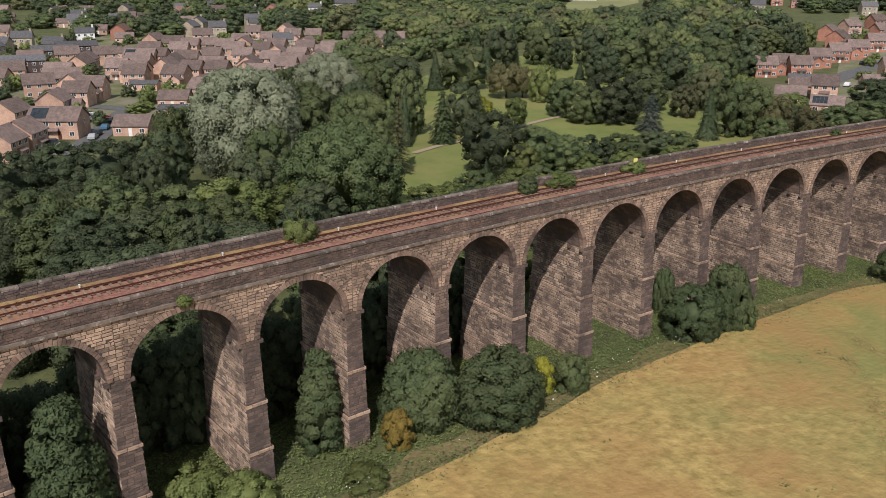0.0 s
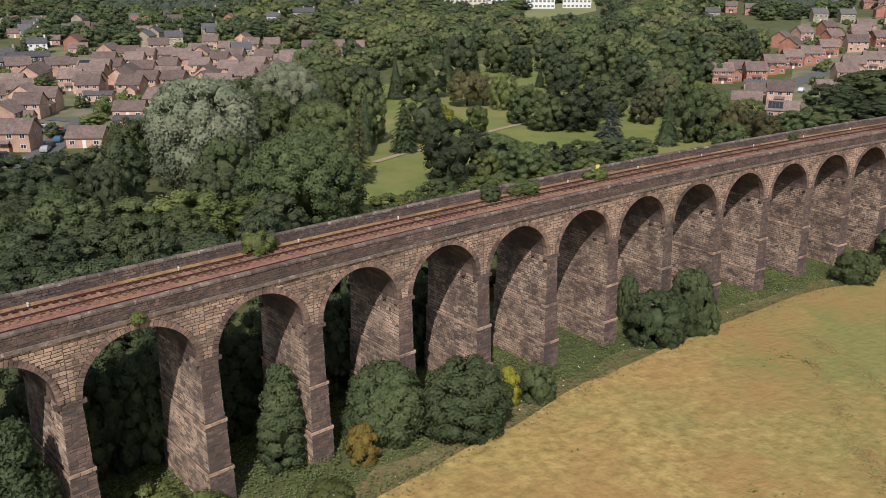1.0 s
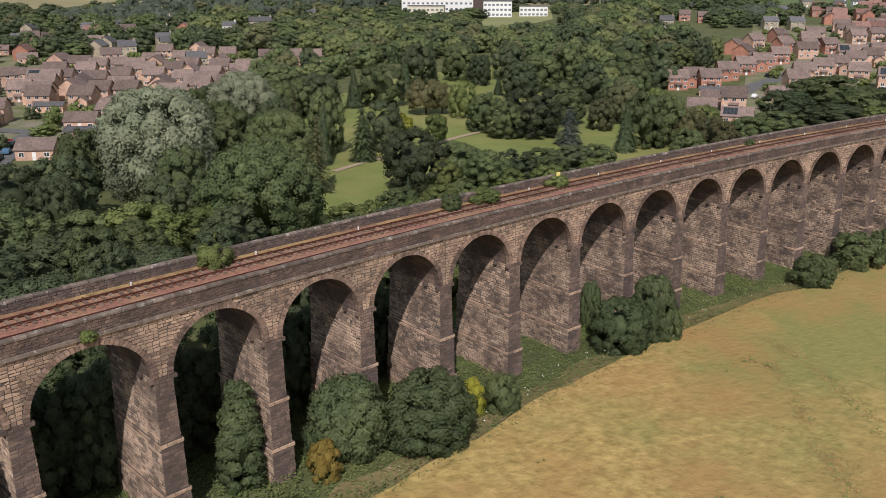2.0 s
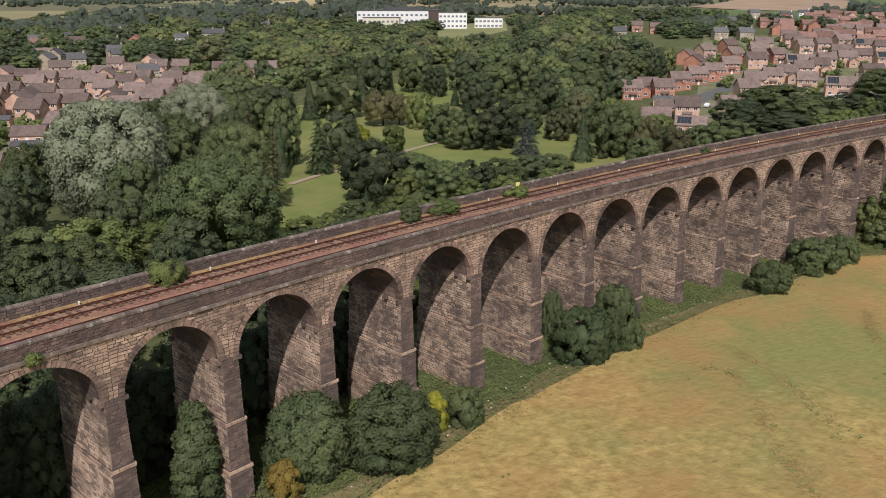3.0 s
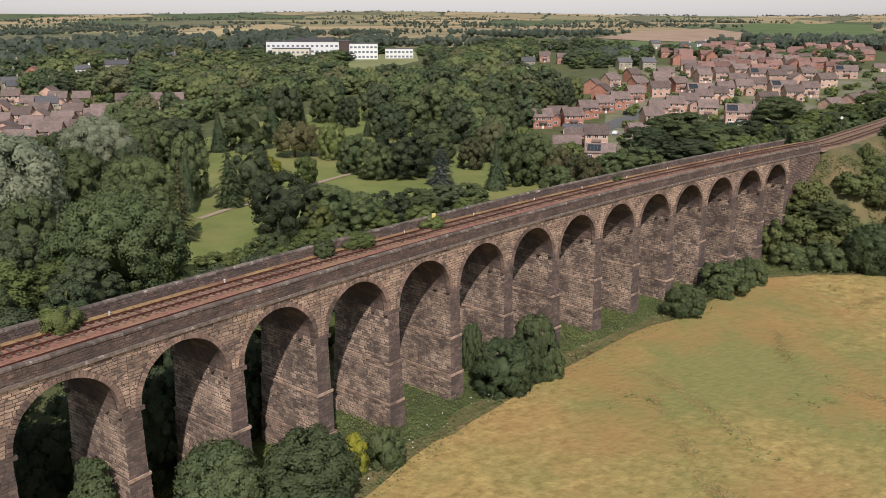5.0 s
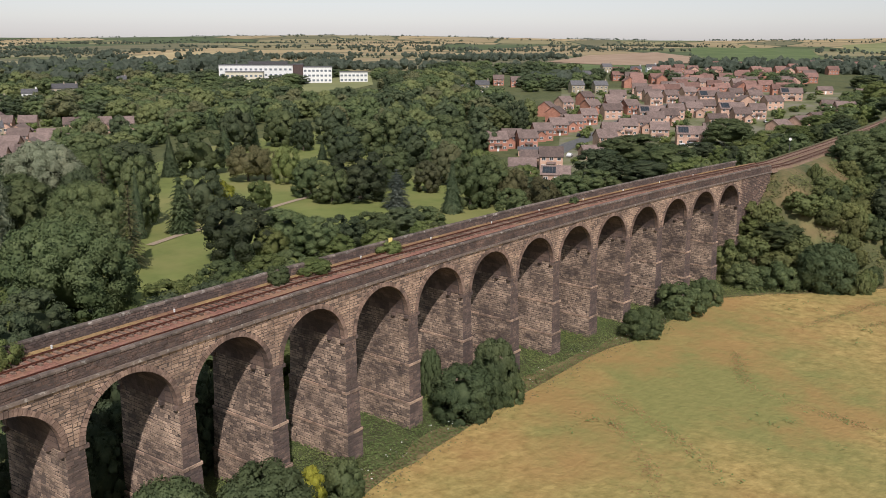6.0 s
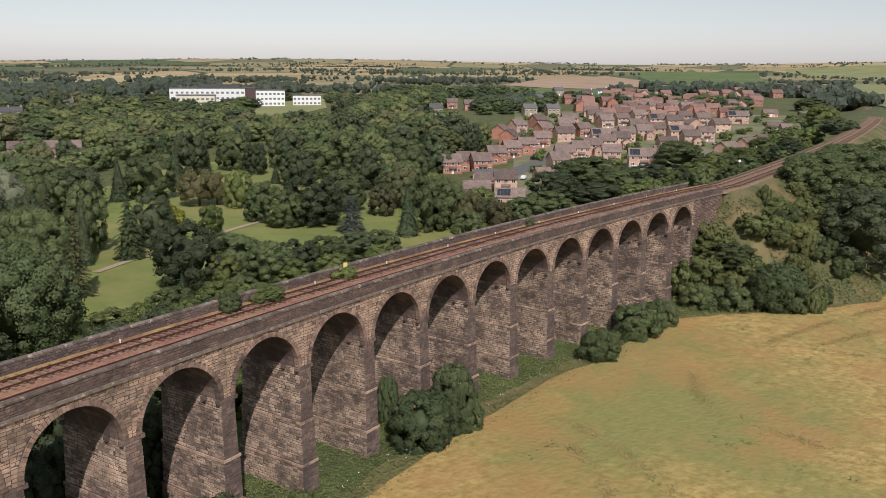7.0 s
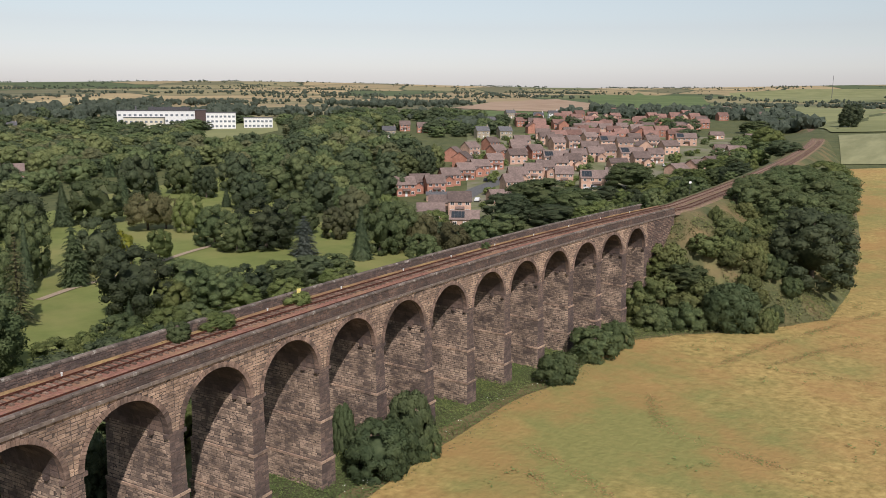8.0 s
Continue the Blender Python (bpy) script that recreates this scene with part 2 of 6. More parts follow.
def farmland():
    """Patchwork of far fields, one crop to each cell, with darker hedges along their edges."""
    m = bpy.data.materials.new("farmland")
    m.use_nodes = True
    n, link = m.node_tree.nodes, m.node_tree.links.new
    b = n["Principled BSDF"]
    b.inputs["Roughness"].default_value, b.inputs["Specular IOR Level"].default_value = 0.95, 0.2
    geo = n.new("ShaderNodeNewGeometry")
    warp = n.new("ShaderNodeTexNoise")
    warp.inputs["Scale"].default_value = 0.002
    link(geo.outputs["Position"], warp.inputs["Vector"])
    push = n.new("ShaderNodeVectorMath")
    push.operation = "MULTIPLY_ADD"
    push.inputs[1].default_value = (160, 160, 0)
    link(warp.outputs["Color"], push.inputs[0])
    link(geo.outputs["Position"], push.inputs[2])
    vo = n.new("ShaderNodeTexVoronoi")
    vo.voronoi_dimensions = "2D"
    vo.inputs["Scale"].default_value = 0.0034
    link(push.outputs[0], vo.inputs["Vector"])
    sep = n.new("ShaderNodeSeparateColor")
    link(vo.outputs["Color"], sep.inputs[0])
    ramp = n.new("ShaderNodeValToRGB")
    r = ramp.color_ramp
    r.interpolation = "CONSTANT"
    tones = ((0.0, (0.38, 0.29, 0.16)), (0.20, (0.15, 0.16, 0.075)), (0.42, (0.26, 0.225, 0.12)), (0.54, (0.095, 0.12, 0.055)), (0.74, (0.32, 0.25, 0.14)), (0.86, (0.16, 0.15, 0.085)))
    r.elements[0].position, r.elements[0].color = 0.0, (*tones[0][1], 1)
    r.elements[1].position, r.elements[1].color = tones[1][0], (*tones[1][1], 1)
    for at, tone in tones[2:]:
        r.elements.new(at).color = (*tone, 1)
    link(sep.outputs[0], ramp.inputs["Fac"])
    edge = n.new("ShaderNodeTexVoronoi")
    edge.voronoi_dimensions, edge.feature = "2D", "DISTANCE_TO_EDGE"
    edge.inputs["Scale"].default_value = 0.0034
    link(push.outputs[0], edge.inputs["Vector"])
    near = n.new("ShaderNodeMapRange")
    near.inputs["From Min"].default_value, near.inputs["From Max"].default_value = 0.02, 0.035
    near.inputs["To Min"].default_value, near.inputs["To Max"].default_value = 1.0, 0.0
    link(edge.outputs["Distance"], near.inputs["Value"])
    hedge = n.new("ShaderNodeMix")
    hedge.data_type = "RGBA"
    link(near.outputs[0], hedge.inputs["Factor"])
    link(ramp.outputs["Color"], hedge.inputs["A"])
    hedge.inputs["B"].default_value = (0.06, 0.075, 0.04, 1)
    fine = n.new("ShaderNodeTexNoise")
    fine.inputs["Scale"].default_value, fine.inputs["Detail"].default_value = 0.015, 8
    link(geo.outputs["Position"], fine.inputs["Vector"])
    amount = n.new("ShaderNodeMapRange")
    amount.inputs["To Min"].default_value, amount.inputs["To Max"].default_value = 0.7, 1.3
    link(fine.outputs["Fac"], amount.inputs["Value"])
    hs = n.new("ShaderNodeHueSaturation")
    link(amount.outputs[0], hs.inputs["Value"])
    link(hedge.outputs["Result"], hs.inputs["Color"])
    link(hs.outputs[0], b.inputs["Base Color"])
    return m


FARMLAND = farmland()


# ---- building helpers ----
def mesh_of(name, verts, faces, mat, smooth=False):
    me = bpy.data.meshes.new(name)
    me.from_pydata([tuple(v) for v in verts], [], faces)
    me.materials.append(mat)
    if smooth:
        me.polygons.foreach_set("use_smooth", [True] * len(me.polygons))
    return me


def part(name, me, parent=None, label="", at=None):
    ob = new(name, me)
    if parent is not None:
        ob.parent = parent
    if at is not None:
        ob.matrix_basis = at
    if label:
        ob["label"] = label
    return ob


def thing(name, label, category, group="", kind="", at=None):
    ob = new(name)
    ob.empty_display_size = 0.5
    if at is not None:
        ob.matrix_basis = at
    return tagged(ob, label, category, group, kind)


class Soup:
    """Collects faces for one mesh."""

    def __init__(self):
        self.v, self.f = [], []

    def add(self, verts, faces):
        k = len(self.v)
        self.v += [tuple(p) for p in verts]
        self.f += [tuple(i + k for i in q) for q in faces]
        return self

    def box(self, x0, x1, y0, y1, z0, z1, fit=None):
        p = [(x, y, z) for z in (z0, z1) for y in (y0, y1) for x in (x0, x1)]
        return self.add([fit(*q) for q in p] if fit else p,
                        [(0, 2, 3, 1), (4, 5, 7, 6), (0, 1, 5, 4), (2, 6, 7, 3), (0, 4, 6, 2), (1, 3, 7, 5)])

    def mesh(self, name, mat, smooth=False):
        return mesh_of(name, self.v, self.f, mat, smooth)


# ---- the lie of the land ----
RADIUS, PITCH, GROUND = 706.0, 10.0, -2.8


def arc(a, lat, z):
    """A place on the viaduct: metres along its curve, metres across from its sunny face, height."""
    th = a / RADIUS
    return (-70 + (RADIUS + lat) * math.sin(th), (RADIUS + lat) * math.cos(th) - RADIUS, z)


def terrain(x, y):
    d = math.hypot(x + 160, y + 60)
    z = GROUND + 0.030 * min(max(0, d - 380), 420) + 0.013 * max(0, d - 800)
    if d > 900:
        far = min(1, (d - 900) / 2200)
        z += far * (20 * math.sin(x * 0.0016 + 1.0) * math.cos(y * 0.0013) + 13 * math.sin(x * 0.0031 + y * 0.0022))
    u = min(1, max(0, (x - 20) / 330))
    v = min(1, max(0, (y - 30) / 50))
    z += 14 * u * u * (3 - 2 * u) * (1 - 0.65 * v * v * (3 - 2 * v))
    z += 0.35 * noise.noise(Vector((x * 0.02, y * 0.02, 0)))
    return z


def bank_height(x, y):
    """The height of the railway embankment's slopes beyond the viaduct."""
    if x < -8:
        return -50.0
    xs, ys = (9, 22, 50, 80, 110, 155, 223, 312, 393, 529, 700), (-1.0, -1.6, -0.8, 0.4, 2, 5, 11, 21, 34, 62, 106)
    off = abs(y - float(np.interp(x, xs, ys)))
    return 15.5 - (max(off, 5.2) - 5.2) / 1.52 - max(0, 12 - x) * 0.98


def footing(x, y):
    return max(terrain(x, y), bank_height(x, y))


LAND = {}


def land():
    """One sheet of ground that reaches the horizon, finer near the viaduct."""
    axis = [0.0]
    step = 4.0
    while axis[-1] < 4600:
        axis.append(axis[-1] + step)
        step = step if axis[-1] < 120 else min(step * 1.08, 70)
    xs = [-60 - v for v in reversed(axis[1:])] + [-60 + v for v in axis]
    ys = [20 - v for v in reversed(axis[1:])] + [20 + v for v in axis]
    verts = [(x, y, terrain(x, y)) for y in ys for x in xs]
    LAND.update(xs=np.array(xs), ys=np.array(ys), z=np.array([v[2] for v in verts]).reshape(len(ys), len(xs)))
    w = len(xs)
    faces = [(j * w + i, j * w + i + 1, (j + 1) * w + i + 1, (j + 1) * w + i) for j in range(len(ys) - 1) for i in range(w - 1)]
    me = mesh_of("ground", verts, faces, GRASS, True)
    me.materials.append(FARMLAND)
    me.polygons.foreach_set("material_index", [int(math.hypot(verts[f[0]][0] + 160, verts[f[0]][1] + 60) > 830) for f in faces])
    tagged(part("ground", me), "rough grassland and a patchwork of farm fields rolling away to the horizon", "ground", kind="structure")


def lie(x, y):
    """The height of the ground sheet itself."""
    xs, ys, z = LAND["xs"], LAND["ys"], LAND["z"]
    i, j = min(max(int(np.searchsorted(xs, x)) - 1, 0), len(xs) - 2), min(max(int(np.searchsorted(ys, y)) - 1, 0), len(ys) - 2)
    u, v = (x - xs[i]) / (xs[i + 1] - xs[i]), (y - ys[j]) / (ys[j + 1] - ys[j])
    return float(z[j, i] * (1 - u) * (1 - v) + z[j, i + 1] * u * (1 - v) + z[j + 1, i] * (1 - u) * v + z[j + 1, i + 1] * u * v)


def sheet(name, label, outline, mat, lift=0.05, cell=6.0, kind="structure", category="field", ragged=0.0):
    """A patch of ground cover of the given outline (x, y corners), laid over the land."""
    poly = [Vector((x, y)) for x, y in outline]

    def inside(x, y):
        odd = False
        for p, q in zip(poly, poly[1:] + poly[:1]):
            if (p.y > y) != (q.y > y) and x < (q.x - p.x) * (y - p.y) / (q.y - p.y) + p.x:
                odd = not odd
        return odd

    bm = bmesh.new()
    face = bm.faces.new([bm.verts.new((p.x, p.y, 0)) for p in poly])
    xs, ys = [p.x for p in poly], [p.y for p in poly]
    for axis, lo, hi in ((0, min(xs), max(xs)), (1, min(ys), max(ys))):
        k = lo + cell
        while k < hi:
            co, no = ((k, 0, 0), (1, 0, 0)) if axis == 0 else ((0, k, 0), (0, 1, 0))
            bmesh.ops.bisect_plane(bm, geom=bm.verts[:] + bm.edges[:] + bm.faces[:], plane_co=co, plane_no=no)
            k += cell
    for v in bm.verts:
        x, y = v.co.x, v.co.y
        if ragged and len(v.link_faces) < 4:
            x += ragged * noise.noise(Vector((x * 0.2, y * 0.2, 3)))
            y += ragged * noise.noise(Vector((x * 0.2, y * 0.2, 7)))
        v.co = (x, y, (lie(x, y) if cell > 10 else terrain(x, y)) + lift)
    bmesh.ops.recalc_face_normals(bm, faces=bm.faces[:])
    me = bpy.data.meshes.new(name)
    bm.to_mesh(me)
    bm.free()
    me.materials.append(mat)
    return tagged(part(name, me), label, category, kind=kind)


land()
CROP_EDGE = [(-175, -22), (-145, -13), (-114, -8.5), (-98, -6), (-74, -5.2), (-59, -5), (-45, -7), (-30, -6.4), (-20.1, -7), (-12.4, -13.4), (-2.3, -23.5), (13.7, -33.6), (36.7, -33.5), (85.9, -28.8), (155.1, -18.6), (220.9, -6.9), (237.6, -2.7), (242.6, -150), (237.6, -400), (-420, -400), (-420, -120), (-240, -60)]

sheet("crop_field", "golden ripening cereal crop with greener patches and tracks", CROP_EDGE, CROP, lift=0.45, cell=5, ragged=1.2)
sheet("field_margin", "dry brown grass fringe along the edge of the crop", [(x, y + 2.6) for x, y in CROP_EDGE[:13]] + [(x, y - 3) for x, y in CROP_EDGE[12::-1]], FRINGE, lift=0.12, cell=4, category="field margin", ragged=1.5)
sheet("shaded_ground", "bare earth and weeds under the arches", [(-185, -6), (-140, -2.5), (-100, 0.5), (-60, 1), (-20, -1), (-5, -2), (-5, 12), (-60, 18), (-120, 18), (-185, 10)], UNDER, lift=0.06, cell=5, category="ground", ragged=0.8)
LAWN_EDGE = [(-92, 62), (-55, 58), (-20, 60), (15, 62), (34, 72), (44, 105), (60, 150), (122, 215), (122, 250), (60, 250), (-6, 205), (-50, 150), (-84, 92)]
sheet("park_lawn", "sunlit mown park lawn between the trees", LAWN_EDGE, LAWN, lift=0.03, cell=8, category="lawn")


# ---- viaduct ----
SPRING, CROWN_R, FACE, BACK = 10.6, 4.15, 0.25, 8.25
TOP = 15.55
FIRST, LAST = 0, 20


def pier_mid(i):
    return (7 - i) * PITCH - 0.85 - {0: 0.8, 15: 0.75}.get(i, 0.0)


def arch_of(i):
    """Middle and half width of the opening between pier i + 1 and pier i."""
    a, b = pier_mid(i + 1), pier_mid(i)
    return (a + b) / 2, (b - a) / 2 - 0.85


# height, half width along, half depth across, of a pier from the springing down
PROFILE = [(SPRING, 0.80, 4.0), (4.95, 0.88, 4.13), (4.95, 0.97, 4.22), (0.5, 1.03, 4.30), (0.5, 1.13, 4.40), (GROUND - 1.5, 1.2, 4.47)]


def half_at(z):
    for (z1, w1, d1), (z0, w0, d0) in zip(PROFILE, PROFILE[1:]):
        if z0 <= z <= z1 and z1 > z0:
            k = (z - z0) / (z1 - z0)
            return w0 + (w1 - w0) * k, d0 + (d1 - d0) * k
    return PROFILE[-1][1:]


MID = (FACE + BACK) / 2
viaduct = thing("railway_viaduct", "tall curved sandstone railway viaduct with round arches and sooty tapering piers", "viaduct")


def pier_core(i):
    s, m, n = Soup(), pier_mid(i), len(PROFILE)
    p = [arc(m + sx * (w - 0.03), MID + sy * (d - 0.03), z) for z, w, d in reversed(PROFILE) for sx, sy in ((-1, -1), (1, -1), (1, 1), (-1, 1))]
    f = [(4 * r + k, 4 * r + (k + 1) % 4, 4 * r + 4 + (k + 1) % 4, 4 * r + 4 + k) for r in range(n - 1) for k in range(4)]
    s.add(p, [(3, 2, 1, 0), tuple(range(4 * n - 4, 4 * n))] + f)
    return s.mesh("pier", MORTAR)


def bay_core(i):
    """The masonry over one arch, from pier i + 1 to pier i."""
    s = Soup()
    c, half = arch_of(i)
    n = 28
    cols = [(pier_mid(i + 1), SPRING)] + [(c - half * math.cos(math.pi * k / n), SPRING + CROWN_R * math.sin(math.pi * k / n)) for k in range(n + 1)] + [(pier_mid(i), SPRING)]
    v = []
    for a, z in cols:
        v += [arc(a, FACE + 0.03, z), arc(a, FACE + 0.03, TOP), arc(a, BACK - 0.03, TOP), arc(a, BACK - 0.03, z)]
    f = []
    for k in range(len(cols) - 1):
        p, q = 4 * k, 4 * k + 4
        f += [(p, q, q + 1, p + 1), (p + 1, q + 1, q + 2, p + 2), (p + 2, q + 2, q + 3, p + 3), (p + 3, q + 3, q, p)]
    s.add(v, f)
    return s.mesh("spandrel", MORTAR)


piers, bays = {}, {}
for i in range(FIRST, LAST + 1):
    piers[i] = part("pier", pier_core(i), viaduct, "tapering stone pier with two projecting ledges")
for i in range(FIRST, LAST):
    bays[i] = part("spandrel", bay_core(i), viaduct, "coursed stone spandrel over a round arch")


def strip(s, a0, a1, lat0, lat1, z0, z1, step=2.5):
    """A bar that follows the curve."""
    n = max(1, round((a1 - a0) / step))
    v = []
    for k in range(n + 1):
        a = a0 + (a1 - a0) * k / n
        v += [arc(a, lat0, z0), arc(a, lat0, z1), arc(a, lat1, z1), arc(a, lat1, z0)]
    f = [(0, 1, 2, 3), (4 * n + 3, 4 * n + 2, 4 * n + 1, 4 * n)]
    for k in range(n):
        p, q = 4 * k, 4 * k + 4
        f += [(p, q, q + 1, p + 1), (p + 1, q + 1, q + 2, p + 2), (p + 2, q + 2, q + 3, p + 3), (p + 3, q + 3, q, p)]
    return s.add(v, f)


A0, A1 = pier_mid(LAST), 80.5
for lat0, lat1 in ((FACE + 0.03, FACE + 0.42), (BACK - 0.42, BACK - 0.03)):
    part("parapet", strip(Soup(), A0, A1, lat0, lat1, TOP, 16.68).mesh("parapet", MORTAR), viaduct, "stone parapet wall")
for lat0, lat1 in ((FACE - 0.16, FACE + 0.1), (BACK - 0.1, BACK + 0.16)):
    part("string_course", strip(Soup(), A0, A1, lat0, lat1, 15.4, 15.66).mesh("string_course", COPING), viaduct, "dark projecting string course")


# ---- deck, tracks, embankment ----
def spline(points, step):
    """A smooth line through the points, resampled at even steps."""
    p = [Vector(q) for q in points]
    p = [2 * p[0] - p[1], *p, 2 * p[-1] - p[-2]]
    out = []
    for k in range(1, len(p) - 2):
        n = max(2, round((p[k + 1] - p[k]).length / step))
        for j in range(n):
            u = j / n
            out.append(0.5 * (2 * p[k] + (p[k + 1] - p[k - 1]) * u + (2 * p[k - 1] - 5 * p[k] + 4 * p[k + 1] - p[k + 2]) * u * u
                              + (3 * p[k] - 3 * p[k + 1] + p[k + 2] - p[k - 1]) * u ** 3))
    return out + [p[-2]]


LINE_MID = 4.35
LINE = [Vector(arc(a, LINE_MID, 0)).xy for a in np.arange(A0, 90, 2.0)]
LINE += spline([(22, -1.6), (50, -0.8), (80, 0.4), (110, 2.0), (155, 5), (223, 11), (312, 21), (393, 34), (529, 62), (700, 106)], 4.0)
SIDEWAYS = []
for k in range(len(LINE)):
    d = (LINE[min(k + 1, len(LINE) - 1)] - LINE[max(k - 1, 0)]).normalized()
    SIDEWAYS.append(Vector((-d.y, d.x)))
RAIL_Z = 15.95


def along(k, off, z):
    p = LINE[k] + SIDEWAYS[k] * off
    return (p.x, p.y, z)


def swept(name, section, mat, k0=0, k1=None, smooth=False):
    """A profile of (offset, height) points swept along the line."""
    k1 = len(LINE) - 1 if k1 is None else k1
    n = len(section)
    v = [along(k, o, z) for k in range(k0, k1 + 1) for o, z in section]
    f = [(r * n + i, r * n + i + 1, (r + 1) * n + i + 1, (r + 1) * n + i) for r in range(k1 - k0) for i in range(n - 1)]
    return mesh_of(name, v, [q[::-1] for q in f], mat, smooth)


deck_end = next(k for k, p in enumerate(LINE) if p.x > 11)
bed = part("track_bed", swept("track_bed", [(-3.75, 15.9), (-3.3, 15.82), (-2.9, 15.68), (-0.5, 15.66), (0, 15.72), (0.5, 15.66), (2.9, 15.68), (3.3, 15.8), (3.75, 15.88)], BALLAST, 0, deck_end))
tagged(bed, "rust-stained stone ballast across the viaduct deck", "ballast", kind="structure")
bank_bed = part("track_bed", swept("track_bed", [(-4.2, 15.3), (-3.2, 15.66), (3.2, 15.66), (4.2, 15.3)], BANK_BED, deck_end))
tagged(bank_bed, "pale brown ballast along the embankment top", "ballast", kind="structure")


def railway(name, off, label, bare):
    t = thing(name, label, "railway track")
    for side in (-0.755, 0.755):
        o = off + side
        part("rail", swept("rail", [(o - 0.07, RAIL_Z - 0.13), (o - 0.02, RAIL_Z - 0.11), (o - 0.035, RAIL_Z), (o + 0.035, RAIL_Z), (o + 0.02, RAIL_Z - 0.11), (o + 0.07, RAIL_Z - 0.13)], RAIL), t)
    me = Soup().box(-0.125, 0.125, -1.25, 1.25, -0.16, 0.0).mesh("sleeper", SLEEPER)
    rng = random.Random(5)
    rest, count, carry = Soup(), 0, 0.0
    for k in range(len(LINE) - 1):
        a, b = LINE[k], LINE[k + 1]
        length = (b - a).length
        while carry < length:
            p = a.lerp(b, carry / length) + SIDEWAYS[k] * off
            carry += 0.72
            d = b - a
            top = RAIL_Z - 0.14 - (bare if rng.random() < 0.55 else 0.0) - rng.random() * 0.02
            m = pose(p.x, p.y, top, 0, 0, math.degrees(math.atan2(d.y, d.x)) + rng.uniform(-1, 1))
            if -150 < p.x < 20 and count < 290:
                part("sleeper", me, t, at=m)
                count += 1
            elif p.x < 330:
                rest.add([m @ Vector(q) for q in ((-.125, -1.25, 0), (.125, -1.25, 0), (.125, 1.25, 0), (-.125, 1.25, 0), (-.125, -1.25, -.12), (.125, -1.25, -.12), (.125, 1.25, -.12), (-.125, 1.25, -.12))],
                         [(0, 1, 2, 3), (0, 4, 5, 1), (1, 5, 6, 2), (2, 6, 7, 3), (3, 7, 4, 0)])
        carry -= length
    tagged(part("sleepers", rest.mesh("sleepers", SLEEPER), t), kind="stuff")


railway("railway_track", 1.85, "rusty rails on weathered sleepers beside the far parapet", 0.0)
railway("railway_track", -1.75, "rusty rails half buried in reddish ballast", 0.06)

bx = [-9 + 2.5 * k for k in range(24)] + [51 + 6 * k for k in range(110)]
by = [-37 + 2.9 * k for k in range(27)]
v = []
for x in bx:
    for y in by:
        yc = float(np.interp(x, (9, 22, 50, 80, 110, 155, 223, 312, 393, 529, 700), (-1.0, -1.6, -0.8, 0.4, 2, 5, 11, 21, 34, 62, 106)))
        h = min(bank_height(x, yc + y), 15.45)
        h += 0.4 * noise.noise(Vector((x * 0.15, y * 0.15, 4))) * min(1, max(0, abs(y) - 5) / 4)
        v.append((x, yc + y, max(h, terrain(x, yc + y) - 0.8)))
n = len(by)
f = [(r * n + i, (r + 1) * n + i, (r + 1) * n + i + 1, r * n + i + 1) for r in range(len(bx) - 1) for i in range(n - 1)]
tagged(part("embankment", mesh_of("embankment", v, f, BANK, True)), "grassy railway embankment rising to the viaduct abutment", "embankment", kind="structure")
# abutment and its wing walls
s = Soup()
m0 = pier_mid(0) - 0.8
for lat0, lat1 in ((FACE + 0.03, FACE + 0.9), (BACK - 0.9, BACK - 0.03)):
    strip(s, m0 + 0.5, A1 - 0.2, lat0, lat1, GROUND - 1, TOP + 0.05)
strip(s, m0 + 0.2, m0 + 2.0, FACE + 0.1, BACK - 0.1, GROUND - 1, TOP)
part("abutment", s.mesh("abutment", STONE), viaduct, "stone abutment with wing walls")


# ---- plants ----
ICO_V = []
bm = bmesh.new()
bmesh.ops.create_icosphere(bm, subdivisions=2, radius=1.0)
ICO_V = [v.co.copy() for v in bm.verts]
bm.verts.index_update()
ICO_F = [tuple(v.index for v in f.verts) for f in bm.faces]
bm.free()
bm = bmesh.new()
bmesh.ops.create_icosphere(bm, subdivisions=1, radius=1.0)
bm.verts.index_update()
ICO_SMALL_V = [v.co.copy() for v in bm.verts]
ICO_SMALL_F = [tuple(v.index for v in f.verts) for f in bm.faces]
bm.free()


def leaf_cards(s, rng, where, normal, size):
    """One small folded leaf spray."""
    n = (normal + Vector((rng.uniform(-1, 1), rng.uniform(-1, 1), rng.uniform(-0.6, 1))) * 0.55).normalized()
    t = n.cross(Vector((rng.uniform(-1, 1), rng.uniform(-1, 1), rng.uniform(-1, 1)))).normalized()
    b = n.cross(t)
    l, w = size * rng.uniform(0.6, 1.3), size * rng.uniform(0.35, 0.75)
    s.add([where - t * l * 0.5, where + b * w * 0.5 - n * l * 0.12, where + t * l * 0.5, where - b * w * 0.5 - n * l * 0.12], [(0, 1, 2), (0, 2, 3)])


NORMALS = {}


